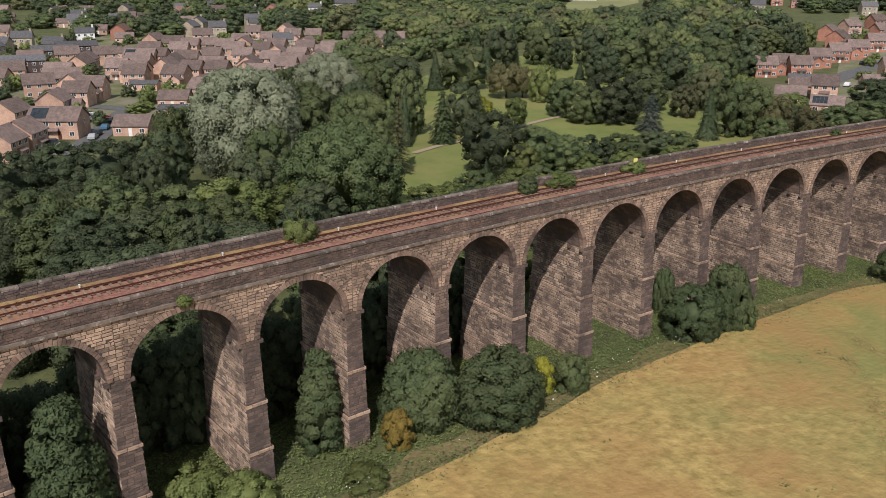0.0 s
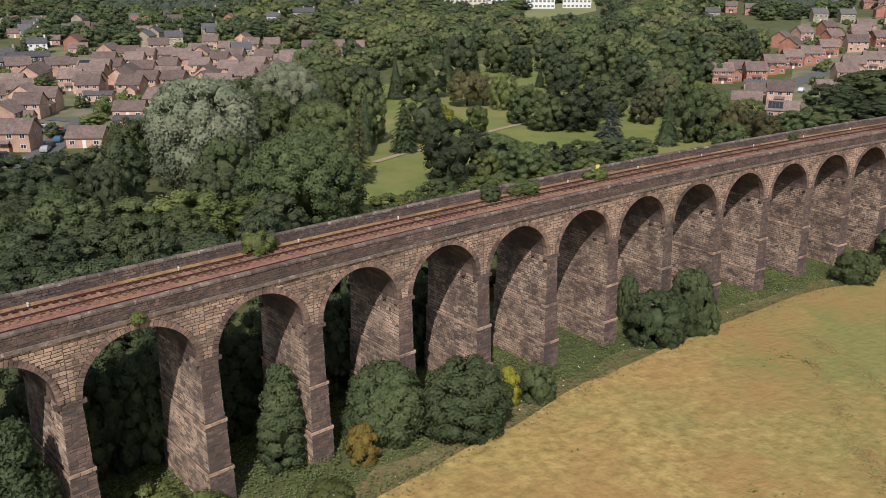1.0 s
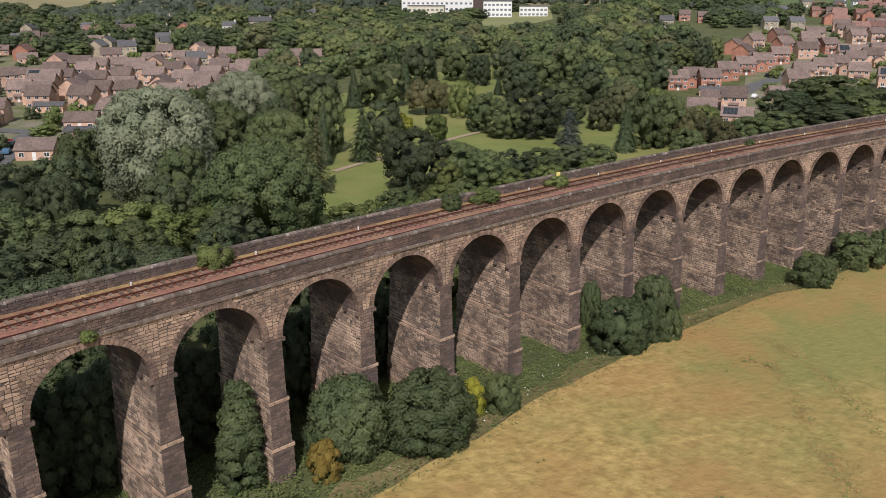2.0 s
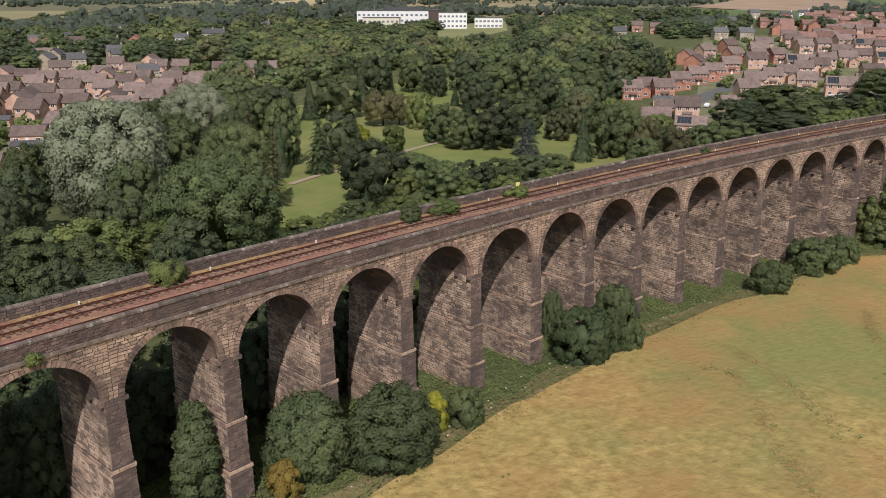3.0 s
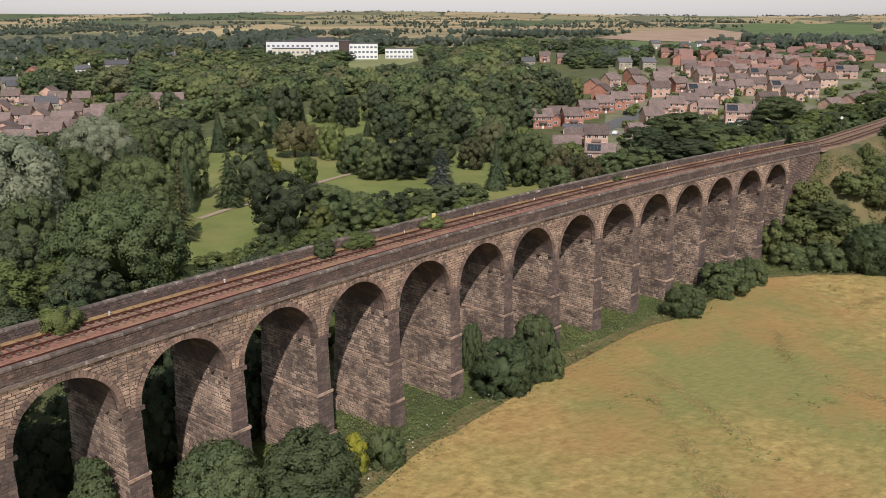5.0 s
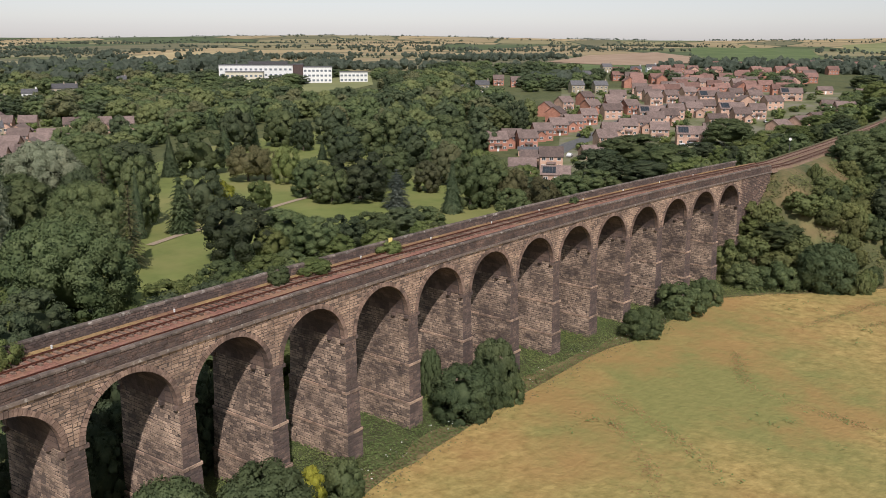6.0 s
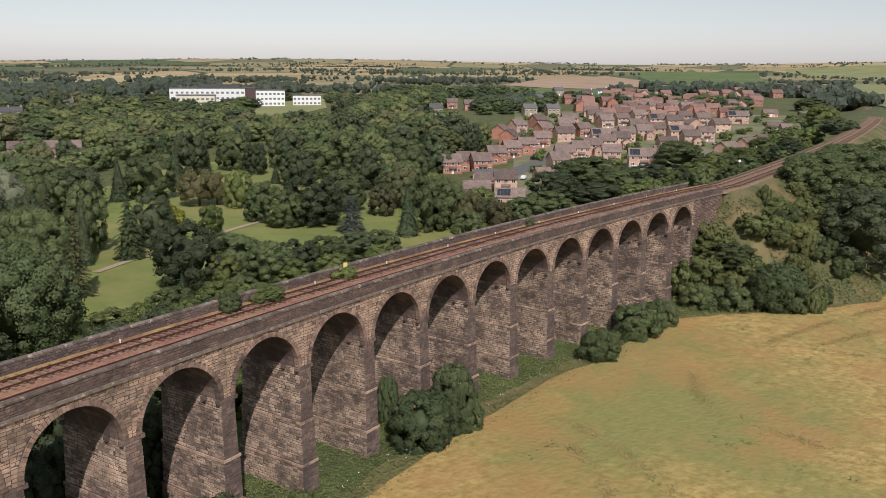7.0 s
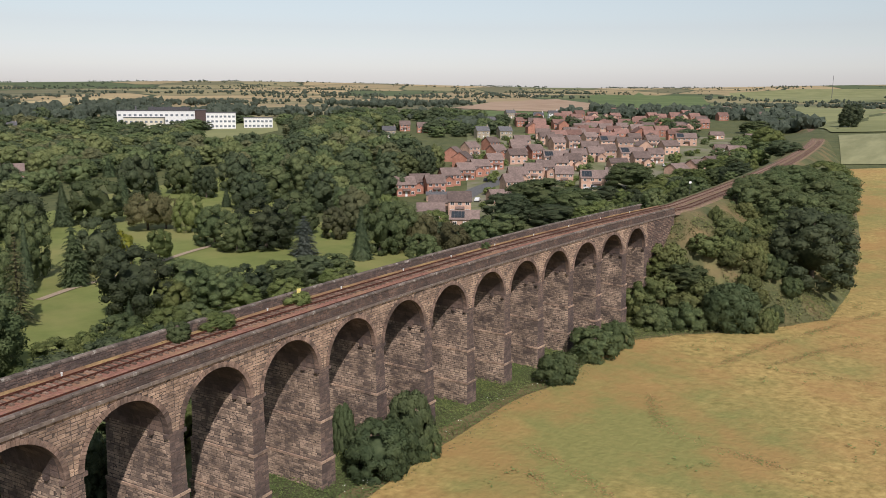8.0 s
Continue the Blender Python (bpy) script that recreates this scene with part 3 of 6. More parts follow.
def crown_mesh(seed, mat, radius, low, high, clumps, leaves, leaf, lump=0.36, droop=0.0, point=0.0):
    """A crown of overlapping flattened clumps of leaf sprays between two heights, gaps between them."""
    rng = random.Random(seed)
    mid, half = low + (high - low) * 0.46, (high - low) / 2
    heart = Vector((0, 0, mid - half * 0.2))
    squash = Vector((1 / radius, 1 / radius, 1 / half))
    s, ways, centres = Soup(), [], []
    lean = [Vector((rng.uniform(-1, 1), rng.uniform(-1, 1), rng.uniform(-0.6, 0.8))).normalized() for _ in range(4)]
    for k in range(clumps):
        z = max(-0.92, min(0.97, 1 - 2 * (k + 0.5) / clumps + rng.uniform(-0.1, 0.1)))
        th = k * 2.399963 + rng.uniform(-0.45, 0.45)
        r = math.sqrt(1 - abs(z) ** 2.2) if z > 0 else math.sqrt(1 - 0.6 * z ** 4)
        r *= 1 - point * (z + 1) / 2
        way = Vector((math.cos(th) * r, math.sin(th) * r, z))
        bulge = 1 + 0.14 * sum(max(0, way.dot(q)) ** 3 for q in lean) - 0.16 * rng.random()
        rc = lump * radius * rng.uniform(0.55, 1.2)
        reach = max(0.2, 1 - 0.62 * rc / radius) * bulge
        up = mid + z * (half - rc * 0.35) * min(1.0, bulge) * (1.08 if z > 0 else 1.0)
        centres.append((Vector((way.x * radius * reach, way.y * radius * reach, max(low + rc * 0.3, up))), rc))
    off = Vector((rng.uniform(0, 90), 0, 0))
    core = [Vector((v.x * radius * 0.54 * (1 - point * 0.5 * (v.z + 1)), v.y * radius * 0.54 * (1 - point * 0.5 * (v.z + 1)), mid + v.z * half * 0.6)) for v in ICO_V]
    s.add([p + (p - heart) * 0.2 * noise.noise(v * 2.0 + off) for p, v in zip(core, ICO_V)], ICO_F)
    ways += [Vector(v) for v in ICO_V]
    total = sum(rc * rc for c, rc in centres)
    for c, rc in centres:
        out = ((c - heart) * squash).normalized()
        close = [(q, 0.66 * qr) for q, qr in centres if q is not c and (q - c).length < rc * 1.3 + qr]
        spin = pose(0, 0, 0, rng.uniform(0, 360), rng.uniform(0, 360), 0).to_3x3()
        for v in ICO_SMALL_V:
            v = spin @ v
            ways.append((v * 0.75 + out * 0.35 + Vector((rng.uniform(-1, 1), rng.uniform(-1, 1), rng.uniform(-1, 1))) * 0.3).normalized())
        s.add([c + Vector((q.x, q.y, q.z * 0.88)) * rc * rng.uniform(0.68, 0.92) for q in (spin @ v for v in ICO_SMALL_V)], ICO_SMALL_F)
        for _ in range(int(leaves * 1.7 * rc * rc / total)):
            d = Vector((rng.gauss(0, 1), rng.gauss(0, 1), rng.gauss(0.25, 1))).normalized()
            if d.dot(out) < -0.3:
                continue
            f = 0.76 + 0.34 * rng.random()
            p = c + Vector((d.x * rc * f, d.y * rc * f, d.z * rc * f * 0.88 - droop * rng.random() * rc))
            if any((p - q).length < qr for q, qr in close):
                continue
            stray = Vector((rng.uniform(-1, 1), rng.uniform(-1, 1), rng.uniform(-0.8, 1)))
            n = (d * 0.8 + stray * 0.8 + Vector((0, 0, 0.25))).normalized()
            t = n.cross(Vector((rng.uniform(-1, 1), rng.uniform(-1, 1), rng.uniform(-1, 1)))).normalized()
            w = n.cross(t) * leaf * rng.uniform(0.32, 0.6)
            l = t * leaf * rng.uniform(0.7, 1.4)
            s.add([p + l * 0.6, p - l * 0.4 + w, p - l * 0.4 - w], [(0, 1, 2)])
            ways += [(d * 0.8 + out * 0.35 + stray * 0.36).normalized()] * 3
    me = s.mesh("crown", mat, True)
    NORMALS[me.name] = np.array([tuple(v) for v in ways])
    me.normals_split_custom_set_from_vertices([tuple(v) for v in ways])
    return me


def tube(s, a, b, r0, r1, n=7):
    a, b = Vector(a), Vector(b)
    d = (b - a).normalized()
    t = d.orthogonal().normalized()
    u = d.cross(t)
    v = [p + (t * math.cos(6.2832 * k / n) + u * math.sin(6.2832 * k / n)) * r for p, r in ((a, r0), (b, r1)) for k in range(n)]
    return s.add(v, [(k, (k + 1) % n, n + (k + 1) % n, n + k) for k in range(n)])


def trunk_mesh(seed, height, radius, r, mat=None):
    rng, s = random.Random(seed), Soup()
    tube(s, (0, 0, -0.6), (0, 0, height * 0.4), r * 1.15, r * 0.7)
    tube(s, (0, 0, height * 0.4), (0.1, 0.1, height * 0.8), r * 0.7, r * 0.2)
    for k in range(5):
        th = k * 1.256 + rng.uniform(-0.3, 0.3)
        z = height * rng.uniform(0.25, 0.45)
        tube(s, (0, 0, z), (math.cos(th) * radius * 0.6, math.sin(th) * radius * 0.6, z + height * 0.25), r * 0.4, r * 0.12, 5)
    return s.mesh("trunk", mat or BARK, True)


def conifer_mesh(seed, mat, radius, height, low, tiers, per, leaf, droop=0.35, layered=0.0, solid=0.55):
    """Whorls of drooping branches, each a widening fan of needle sprays, round a tapering heart."""
    rng, s, ways = random.Random(seed), Soup(), []
    if solid:
        ring = [(solid * radius * (1 - k / 8.0) ** 0.9, low * 0.6 + (height * 0.96 - low * 0.6) * k / 8) for k in range(9)]
        s.add([Vector((math.cos(0.6981 * j) * r, math.sin(0.6981 * j) * r, z)) for r, z in ring for j in range(9)],
              [(r * 9 + j, r * 9 + (j + 1) % 9, r * 9 + 9 + (j + 1) % 9) for r in range(8) for j in range(9)] + [(r * 9 + j, r * 9 + 9 + (j + 1) % 9, r * 9 + 9 + j) for r in range(8) for j in range(9)])
        ways += [Vector((math.cos(0.6981 * j), math.sin(0.6981 * j), 0.35)).normalized() for _ in ring for j in range(9)]
    for t in range(tiers):
        u = (t + rng.uniform(-0.3, 0.3)) / tiers
        z = low + (height - low) * max(0.0, u)
        reach = radius * max(0.04, 1 - u) ** (0.82 - 0.3 * layered) * rng.uniform(0.82, 1.1)
        count = max(5, round(per * (0.3 + 0.7 * reach / radius)))
        for k in range(count):
            th = 6.2832 * (k + rng.random()) / count
            arm = reach * rng.uniform(0.7, 1.1)
            out = Vector((math.cos(th), math.sin(th), 0))
            n = max(2, round(arm / (leaf * 0.5)))
            for j in range(n):
                v = (j + 0.6) / n
                for side in (-1, 1):
                    p = out * arm * v + out.cross(Vector((0, 0, 1))) * side * leaf * 0.5 * rng.random() + Vector((0, 0, z - droop * arm * v * v + rng.uniform(-0.12, 0.12) * leaf))
                    stray = Vector((rng.uniform(-1, 1), rng.uniform(-1, 1), rng.uniform(-1, 1)))
                    w = Vector((-out.y, out.x, 0.2 * stray.z)) * leaf * rng.uniform(0.25, 0.45)
                    l = (out + Vector((0, 0, -droop * 1.4 * v)) + stray * 0.35).normalized() * leaf * rng.uniform(0.6, 1.15)
                    s.add([p + l * 0.6, p - l * 0.4 + w, p - l * 0.4 - w], [(0, 1, 2)])
                    ways += [(out * 0.65 + Vector((0, 0, 0.55)) + stray * 0.5).normalized()] * 3
    me = s.mesh("crown", mat, True)
    NORMALS[me.name] = np.array([tuple(v) for v in ways])
    me.normals_split_custom_set_from_vertices([tuple(v) for v in ways])
    return me


KINDS = {}


def kind_of_tree(key, name, label, height, radius, crowns, trunks):
    KINDS[key] = dict(name=name, label=label, height=height, radius=radius, crowns=crowns, trunks=trunks, made={}, turn=random.Random(len(key)))


def leafy(key, name, label, mat, height, radius, low, clumps, leaves, leaf, seeds=(1, 2, 3), trunk=0.35, **more):
    kind_of_tree(key, name, label, height, radius, [crown_mesh(s * 7 + len(key), mat, radius, low, height, clumps, leaves, leaf, **more) for s in seeds],
                 [trunk_mesh(s, height, radius, trunk) for s in seeds] if trunk else None)


leafy("oak", "broadleaf_tree", "full-crowned mid-green broadleaf tree", LEAF_MID, 12, 5.2, 0.3, 60, 4600, 0.33, lump=0.27)
leafy("dark", "broadleaf_tree", "dense dark green broadleaf tree", LEAF_DARK, 12, 5.2, 0.3, 60, 4600, 0.33, lump=0.27)
leafy("light", "broadleaf_tree", "fresh light green broadleaf tree", LEAF_LIGHT, 9, 4.2, 0.3, 46, 3600, 0.30, lump=0.29)
leafy("bigoak", "broadleaf_tree", "very large spreading mid-green broadleaf tree", LEAF_MID, 16, 9.5, 0.3, 130, 15000, 0.40, seeds=(1, 2), trunk=0.5, lump=0.20)
leafy("midoak", "broadleaf_tree", "full-crowned mid-green broadleaf tree in the park", LEAF_MID, 13, 6.0, 0.4, 44, 1500, 0.5, lump=0.33)
leafy("middark", "broadleaf_tree", "dense dark green broadleaf tree in the park", LEAF_DARK, 13, 6.0, 0.4, 44, 1500, 0.5, lump=0.33)
leafy("midlight", "broadleaf_tree", "light green broadleaf tree in the park", LEAF_FARLIGHT, 13, 6.0, 0.4, 44, 1500, 0.5, seeds=(1, 2), lump=0.33)
leafy("midbrown", "broadleaf_tree", "brownish green broadleaf tree in the park", LEAF_FARBROWN, 13, 6.0, 0.4, 44, 1500, 0.5, seeds=(1, 2), lump=0.33)
leafy("grey", "willow_tree", "large silvery grey-green willow tree", LEAF_GREY, 17, 9.5, 0.6, 130, 17000, 0.42, seeds=(1, 2), lump=0.25, droop=0.5, trunk=0.6)
leafy("gold", "ornamental_tree", "yellow-green ornamental tree on the lawn", LEAF_GOLD, 8, 3.0, 0.5, 26, 2600, 0.36, seeds=(1,))
leafy("lawn", "ornamental_tree", "small round bright green tree on the lawn", LEAF_LIGHT, 8, 3.0, 1.9, 26, 2600, 0.34, seeds=(1,), trunk=0.2)
leafy("brown", "broadleaf_tree", "spreading tree with thin brownish foliage", LEAF_BROWN, 9, 5.5, 1.9, 36, 3600, 0.38, seeds=(1, 2), lump=0.28)
leafy("shrub", "shrub", "rounded green scrub bush among rough grass", LEAF_MID, 3.2, 2.2, 0.0, 24, 3200, 0.22, trunk=0.05, lump=0.36)
leafy("scrubby", "shrub", "yellow-green bramble bush on the embankment", LEAF_SCRUB, 3.2, 2.2, 0.0, 20, 1700, 0.3, trunk=0.05, lump=0.38)
leafy("glossy", "shrub", "dense dark glossy bush at the foot of the piers", LEAF_GLOSSY, 7, 3.6, 0.0, 80, 11000, 0.26, seeds=(1, 2), trunk=0.1, lump=0.28)
leafy("spire", "broadleaf_tree", "tall narrow broadleaf tree beside the viaduct piers", LEAF_GLOSSY, 12, 2.8, 0.0, 64, 12000, 0.27, seeds=(1, 2), trunk=0.15, lump=0.36, point=0.55)
leafy("goldshrub", "shrub", "small bush with yellowing orange leaves", LEAF_AMBER, 3.2, 1.8, 0.0, 22, 2200, 0.18, seeds=(1,), trunk=0.05)
leafy("limeshrub", "shrub", "small bush with bright yellow-green leaves", LEAF_GOLD, 3.2, 1.8, 0.0, 22, 2200, 0.18, seeds=(1,), trunk=0.05)
leafy("brightshrub", "shrub", "low bright green bush of fresh leaves", LEAF_LIGHT, 2.2, 1.8, 0.0, 24, 2400, 0.16, seeds=(1, 2), trunk=0.04)
leafy("garden", "shrub", "garden tree between the houses", LEAF_LIGHT, 5, 2.6, 0.0, 14, 380, 0.45, trunk=0.0, lump=0.42)
leafy("far", "broadleaf_tree", "distant mid-green broadleaf tree", LEAF_MID, 12, 5.5, 0.4, 22, 560, 0.8, trunk=0.35, lump=0.38)
leafy("fardark", "broadleaf_tree", "distant dark green broadleaf tree", LEAF_DARK, 12, 5.5, 0.4, 22, 560, 0.8, trunk=0.35, lump=0.38)
leafy("farlight", "broadleaf_tree", "distant light green broadleaf tree", LEAF_FARLIGHT, 12, 5.5, 0.4, 22, 560, 0.8, seeds=(1, 2), trunk=0.35, lump=0.38)
leafy("farbrown", "broadleaf_tree", "distant brownish green broadleaf tree", LEAF_FARBROWN, 12, 5.5, 0.4, 22, 560, 0.8, seeds=(1, 2), trunk=0.35, lump=0.38)
kind_of_tree("fir", "fir_tree", "tall conical dark green fir tree", 15, 3.6, [conifer_mesh(s, NEEDLE, 3.6, 15, 0.3, 26, 22, 0.6, 0.35, solid=0.7) for s in (1, 2)], [trunk_mesh(s, 10, 0.5, 0.25) for s in (1, 2)])
kind_of_tree("spruce", "spruce_tree", "broad spruce tree with drooping tiers of branches", 15, 5.0, [conifer_mesh(3, LEAF_SPRUCE, 5.0, 15, 0.3, 17, 30, 0.66, 0.32, 0.45, solid=0.5)], [trunk_mesh(3, 10, 0.5, 0.28)])
kind_of_tree("cedar", "cedar_tree", "blue-green cedar with layered branches", 12, 5.0, [conifer_mesh(4, LEAF_CEDAR, 5.0, 12, 0.6, 17, 26, 0.62, 0.2, 0.55, solid=0.42)], [trunk_mesh(4, 13, 1.5, 0.35)])
kind_of_tree("larch", "larch_tree", "tall thin larch with sparse brownish branches", 20, 3.4, [conifer_mesh(s, LEAF_BROWN, 3.4, 20, 2.0, 30, 10, 0.5, 0.3, 0.3, solid=0) for s in (1,)], [trunk_mesh(1, 23, 0.4, 0.3)])


def plant(key, x, y, height, radius, group="", base=None):
    """A plant of that kind, stretched to its height and radius, standing on the land."""
    k = KINDS[key]
    n = k["turn"].randrange(len(k["crowns"]))
    z = footing(x, y) - 0.1 if base is None else base
    m = pose(x, y, z, 0, 0, k["turn"].uniform(0, 360)) @ Matrix.Diagonal((radius / k["radius"], radius / k["radius"], height / k["height"], 1))
    if n in k["made"]:
        first = k["made"][n]
        return copy_thing(first, m @ Matrix.Diagonal((*(1 / v for v in first.scale), 1)))
    ob = thing(k["name"], k["label"], "shrub" if k["name"] == "shrub" else "tree", group or k["name"] + "s")
    if k["trunks"]:
        part("trunk", k["trunks"][n], ob)
    part("crown", k["crowns"][n], ob)
    k["made"][n] = ob
    ob.matrix_basis = m
    return ob


BEHIND_VIADUCT = [
    ("grey", -99.9, 106.1, 22, 11.3),
    ("grey", -56.8, 156.7, 18.6, 8.8),
    ("oak", -74, 194.7, 9.7, 6.9),
    ("dark", -129.8, 98, 11.9, 6.2),
    ("dark", -137.1, 104.7, 10.7, 5.7),
    ("dark", -146.9, 94.2, 12, 6.2),
    ("dark", -121.7, 94.8, 13.1, 5.7),
    ("oak", -136.9, 64, 12.4, 5.8),
    ("oak", -146.9, 62.4, 12.5, 5.9),
    ("dark", -153, 60.1, 10.6, 4.6),
    ("oak", -111.4, 120.2, 13.1, 4.9),
    ("bigoak", -98.2, 65.3, 16.4, 9.5),
    ("light", -119.1, 62.5, 9.8, 6.6),
    ("bigoak", -73.7, 103.7, 15, 7.2),
    ("light", -107.6, 65, 7.4, 5.2),
    ("oak", -126.6, 66.4, 9.3, 4.9),
    ("light", -92.5, 64.2, 8.3, 4.5),
]
LAWN_EDGE_TREES = [
    ("larch", -73.7, 86.8, 17.7, 3.3),
    ("larch", -62.4, 116.4, 19.2, 3.4),
    ("fir", -58.1, 110.3, 16.7, 2.2),
    ("spruce", -48.2, 108.8, 14.5, 4.7),
    ("dark", -36.8, 116.2, 13, 5.1),
    ("gold", -31.6, 116.4, 9, 3.5),
    ("lawn", -21.7, 113.6, 8.4, 2.9),
    ("dark", -56.9, 76.8, 13.3, 6.5),
    ("fir", -64.9, 67.6, 6.3, 1.7),
    ("oak", -46.2, 74.8, 9.3, 5.5),
    ("oak", -44.6, 67.4, 8.3, 4.7),
    ("dark", -34.9, 68.8, 7, 4.5),
    ("oak", -25.9, 68.7, 6.6, 4.7),
    ("dark", -17.5, 67.4, 6.6, 4.8),
    ("oak", -6.7, 69.8, 4.9, 4),
    ("cedar", 6.6, 91.7, 10.9, 4.9),
    ("fir", 10.1, 75.5, 14, 3.6),
    ("light", -53.2, 70.9, 6.9, 3.3),
    ("light", -41.9, 63.2, 5, 3.4),
]
PARK_TREES = [
    ("oak", 3.1, 121.8, 11.3, 5.2),
    ("oak", 0.9, 110.6, 10.1, 5.1),
    ("dark", 8.4, 107.1, 13.9, 7.7),
    ("midoak", 30.8, 116.2, 12.7, 6.3),
    ("midbrown", 31.4, 101.9, 9.2, 3.8),
    ("oak", 19.5, 76.8, 14.5, 5.3),
    ("oak", 24.7, 74.4, 13.5, 6.1),
    ("brown", 27.6, 68.7, 10, 4),
    ("brown", 9.7, 158.5, 11.2, 6.2),
    ("brown", 14.2, 155.6, 9.9, 4.5),
    ("light", 14, 145.1, 11.8, 4.2),
    ("dark", 74.1, 205.2, 12.8, 4.8),
    ("fir", 59.9, 178.3, 7.8, 2.8),
    ("fir", 65.8, 227.2, 19.1, 4.2),
    ("fir", 31.6, 199.7, 14.2, 3.9),
    ("fir", -0.7, 185.5, 14, 4.4),
    ("midoak", 9, 182.9, 14.8, 8),
    ("middark", 55.5, 224.4, 17.2, 6.8),
    ("midoak", 79.3, 224.4, 15.7, 7.1),
]
PARK_BACK = [
    ("middark", 95.2, 209.7, 16.6, 7.2),
    ("midoak", 81.7, 179.3, 13.5, 8.8),
    ("middark", 60.6, 167.1, 13.6, 6.8),
    ("midoak", 106.3, 183.6, 15.9, 8.2),
    ("middark", 71.4, 141.8, 14.3, 6.6),
    ("midoak", 110.9, 159.6, 14.5, 8),
    ("midbrown", 45, 105.8, 13.3, 5.2),
    ("midoak", 75.3, 125.4, 14.9, 5.9),
    ("middark", 118.5, 148, 12.2, 6.8),
    ("midlight", 170.4, 176.9, 10.7, 6.6),
    ("midlight", 197.9, 177.7, 12.4, 4.7),
    ("middark", 179.3, 171.7, 14, 5.3),
    ("oak", -50.5, 122.1, 16.6, 4.4),
    ("midoak", -52.9, 152.6, 11.8, 6.4),
    ("oak", -78.5, 117.2, 14.4, 6.4),
    ("dark", -82.2, 120.8, 14.4, 5.2),
    ("oak", -68.8, 114.4, 13.6, 6.6),
    ("midoak", -19.8, 202.2, 13.7, 9),
    ("middark", -17.9, 181.8, 13.2, 7.7),
]
BY_THE_PARAPET = [
    ("oak", 113.8, 77.9, 11.2, 12.9),
    ("dark", 84.3, 74.3, 10.2, 8.2),
    ("oak", 106.7, 60.9, 9.2, 9.4),
    ("dark", 134.1, 62, 7.1, 7.1),
    ("oak", 179.3, 68.9, 11.2, 10.4),
    ("light", 144.6, 47.3, 6.1, 7),
    ("oak", 39.3, 58.9, 8.2, 5.4),
    ("brown", 23.9, 58, 9.2, 5.1),
    ("oak", 12.3, 57.8, 8.2, 4.2),
    ("light", 166.5, 49, 7.1, 6.4),
    ("light", 191.5, 46.6, 6.1, 7.8),
    ("oak", 59.7, 62.7, 7.1, 6.6),
    ("dark", 90.6, 59.9, 6.1, 8.1),
    ("light", 221.4, 46.8, 6.1, 7.2),
    ("light", 294.7, 40.8, 11.2, 8),
    ("dark", 237.5, 21.7, 7.1, 7.4),
    ("dark", 559.4, 82, 11.2, 15.6),
    ("oak", 505.9, 95.1, 9.2, 12.6),
    ("dark", 471.2, 28, 13.3, 6.8),
]
FIELD_SIDE_BUSHES = [
    ("spire", -156, -4.5, 13.5, 3.3),
    ("spire", -133.9, -1, 10.1, 2.3),
    ("goldshrub", -127.8, -4.7, 3.8, 1.5),
    ("glossy", -123.9, -2.3, 7.6, 3.5),
    ("glossy", -117, -5.9, 7.4, 4),
    ("limeshrub", -109.9, -4, 4, 1.4),
    ("shrub", -107, -5.5, 3.8, 1.9),
    ("glossy", -83.4, 3.7, 6, 1.3),
    ("glossy", -80.6, -3.8, 8.4, 2.5),
    ("glossy", -85.9, -3.4, 6.5, 3.2),
    ("shrub", -79.4, -5.3, 4.2, 1.7),
    ("brightshrub", -146.4, -2.1, 2.6, 2.6),
    ("brightshrub", -142.8, -5.2, 2.2, 2.4),
    ("brightshrub", -133, -8.3, 1.5, 2),
    ("shrub", -46.2, -6.1, 4.5, 3),
    ("shrub", -33.3, -5.9, 5.1, 3.6),
    ("shrub", -24.9, -6.8, 4.6, 2.8),
]
EMBANKMENT_TREES = [
    ("dark", 25.8, -28.1, 16, 8.3),
    ("oak", 41.3, -29.4, 9, 4.6),
    ("oak", 58, -12, 9, 6),
    ("oak", 46, -9.8, 7.5, 4.6),
    ("oak", 55, -8.2, 6.5, 4.4),
    ("oak", 72, -10, 8, 6.2),
    ("oak", 88, -10, 9, 7),
    ("oak", 104, -8.5, 6.8, 6.5),
    ("oak", 120, -8, 6.2, 6.5),
    ("oak", 45, -20, 11, 7.2),
    ("oak", 62, -22, 12, 8),
    ("oak", 80, -20, 12, 8),
    ("oak", 100, -19, 11, 8),
    ("oak", 125, -15.5, 10, 8),
    ("light", 150, -10.5, 9, 7),
    ("glossy", -2.9, -19.4, 8.6, 4.6),
]
EMBANKMENT_SCRUB = [
    ("scrubby", 13.9, 8.3, 2.97, 2.9),
    ("scrubby", 8.5, 8.5, 3.5, 3.3),
    ("scrubby", 2.5, -5.7, 4.7, 3.5),
    ("scrubby", 8.7, -11.4, 3.5, 3.2),
    ("scrubby", 17.6, -12.6, 3, 2.6),
    ("oak", 1.4, -8.9, 4.5, 4.6),
    ("scrubby", -2.9, -5.6, 4.7, 3.9),
    ("scrubby", 1.7, -12.8, 4.7, 3.5),
    ("scrubby", -5.1, -3.2, 4.7, 3),
    ("scrubby", 9.5, -15.7, 3, 2.3),
    ("light", 0.9, -4.6, 4, 2.8),
    ("scrubby", -1.9, -10.9, 4.05, 3.4),
    ("shrub", -9, -8, 4.2, 3.2),
    ("shrub", -6, -13, 4.4, 3.4),
]


def clear_of(x, y, taken, gap):
    return all((x - u) ** 2 + (y - v) ** 2 > (gap * (r + 0.1)) ** 2 for u, v, r in taken)


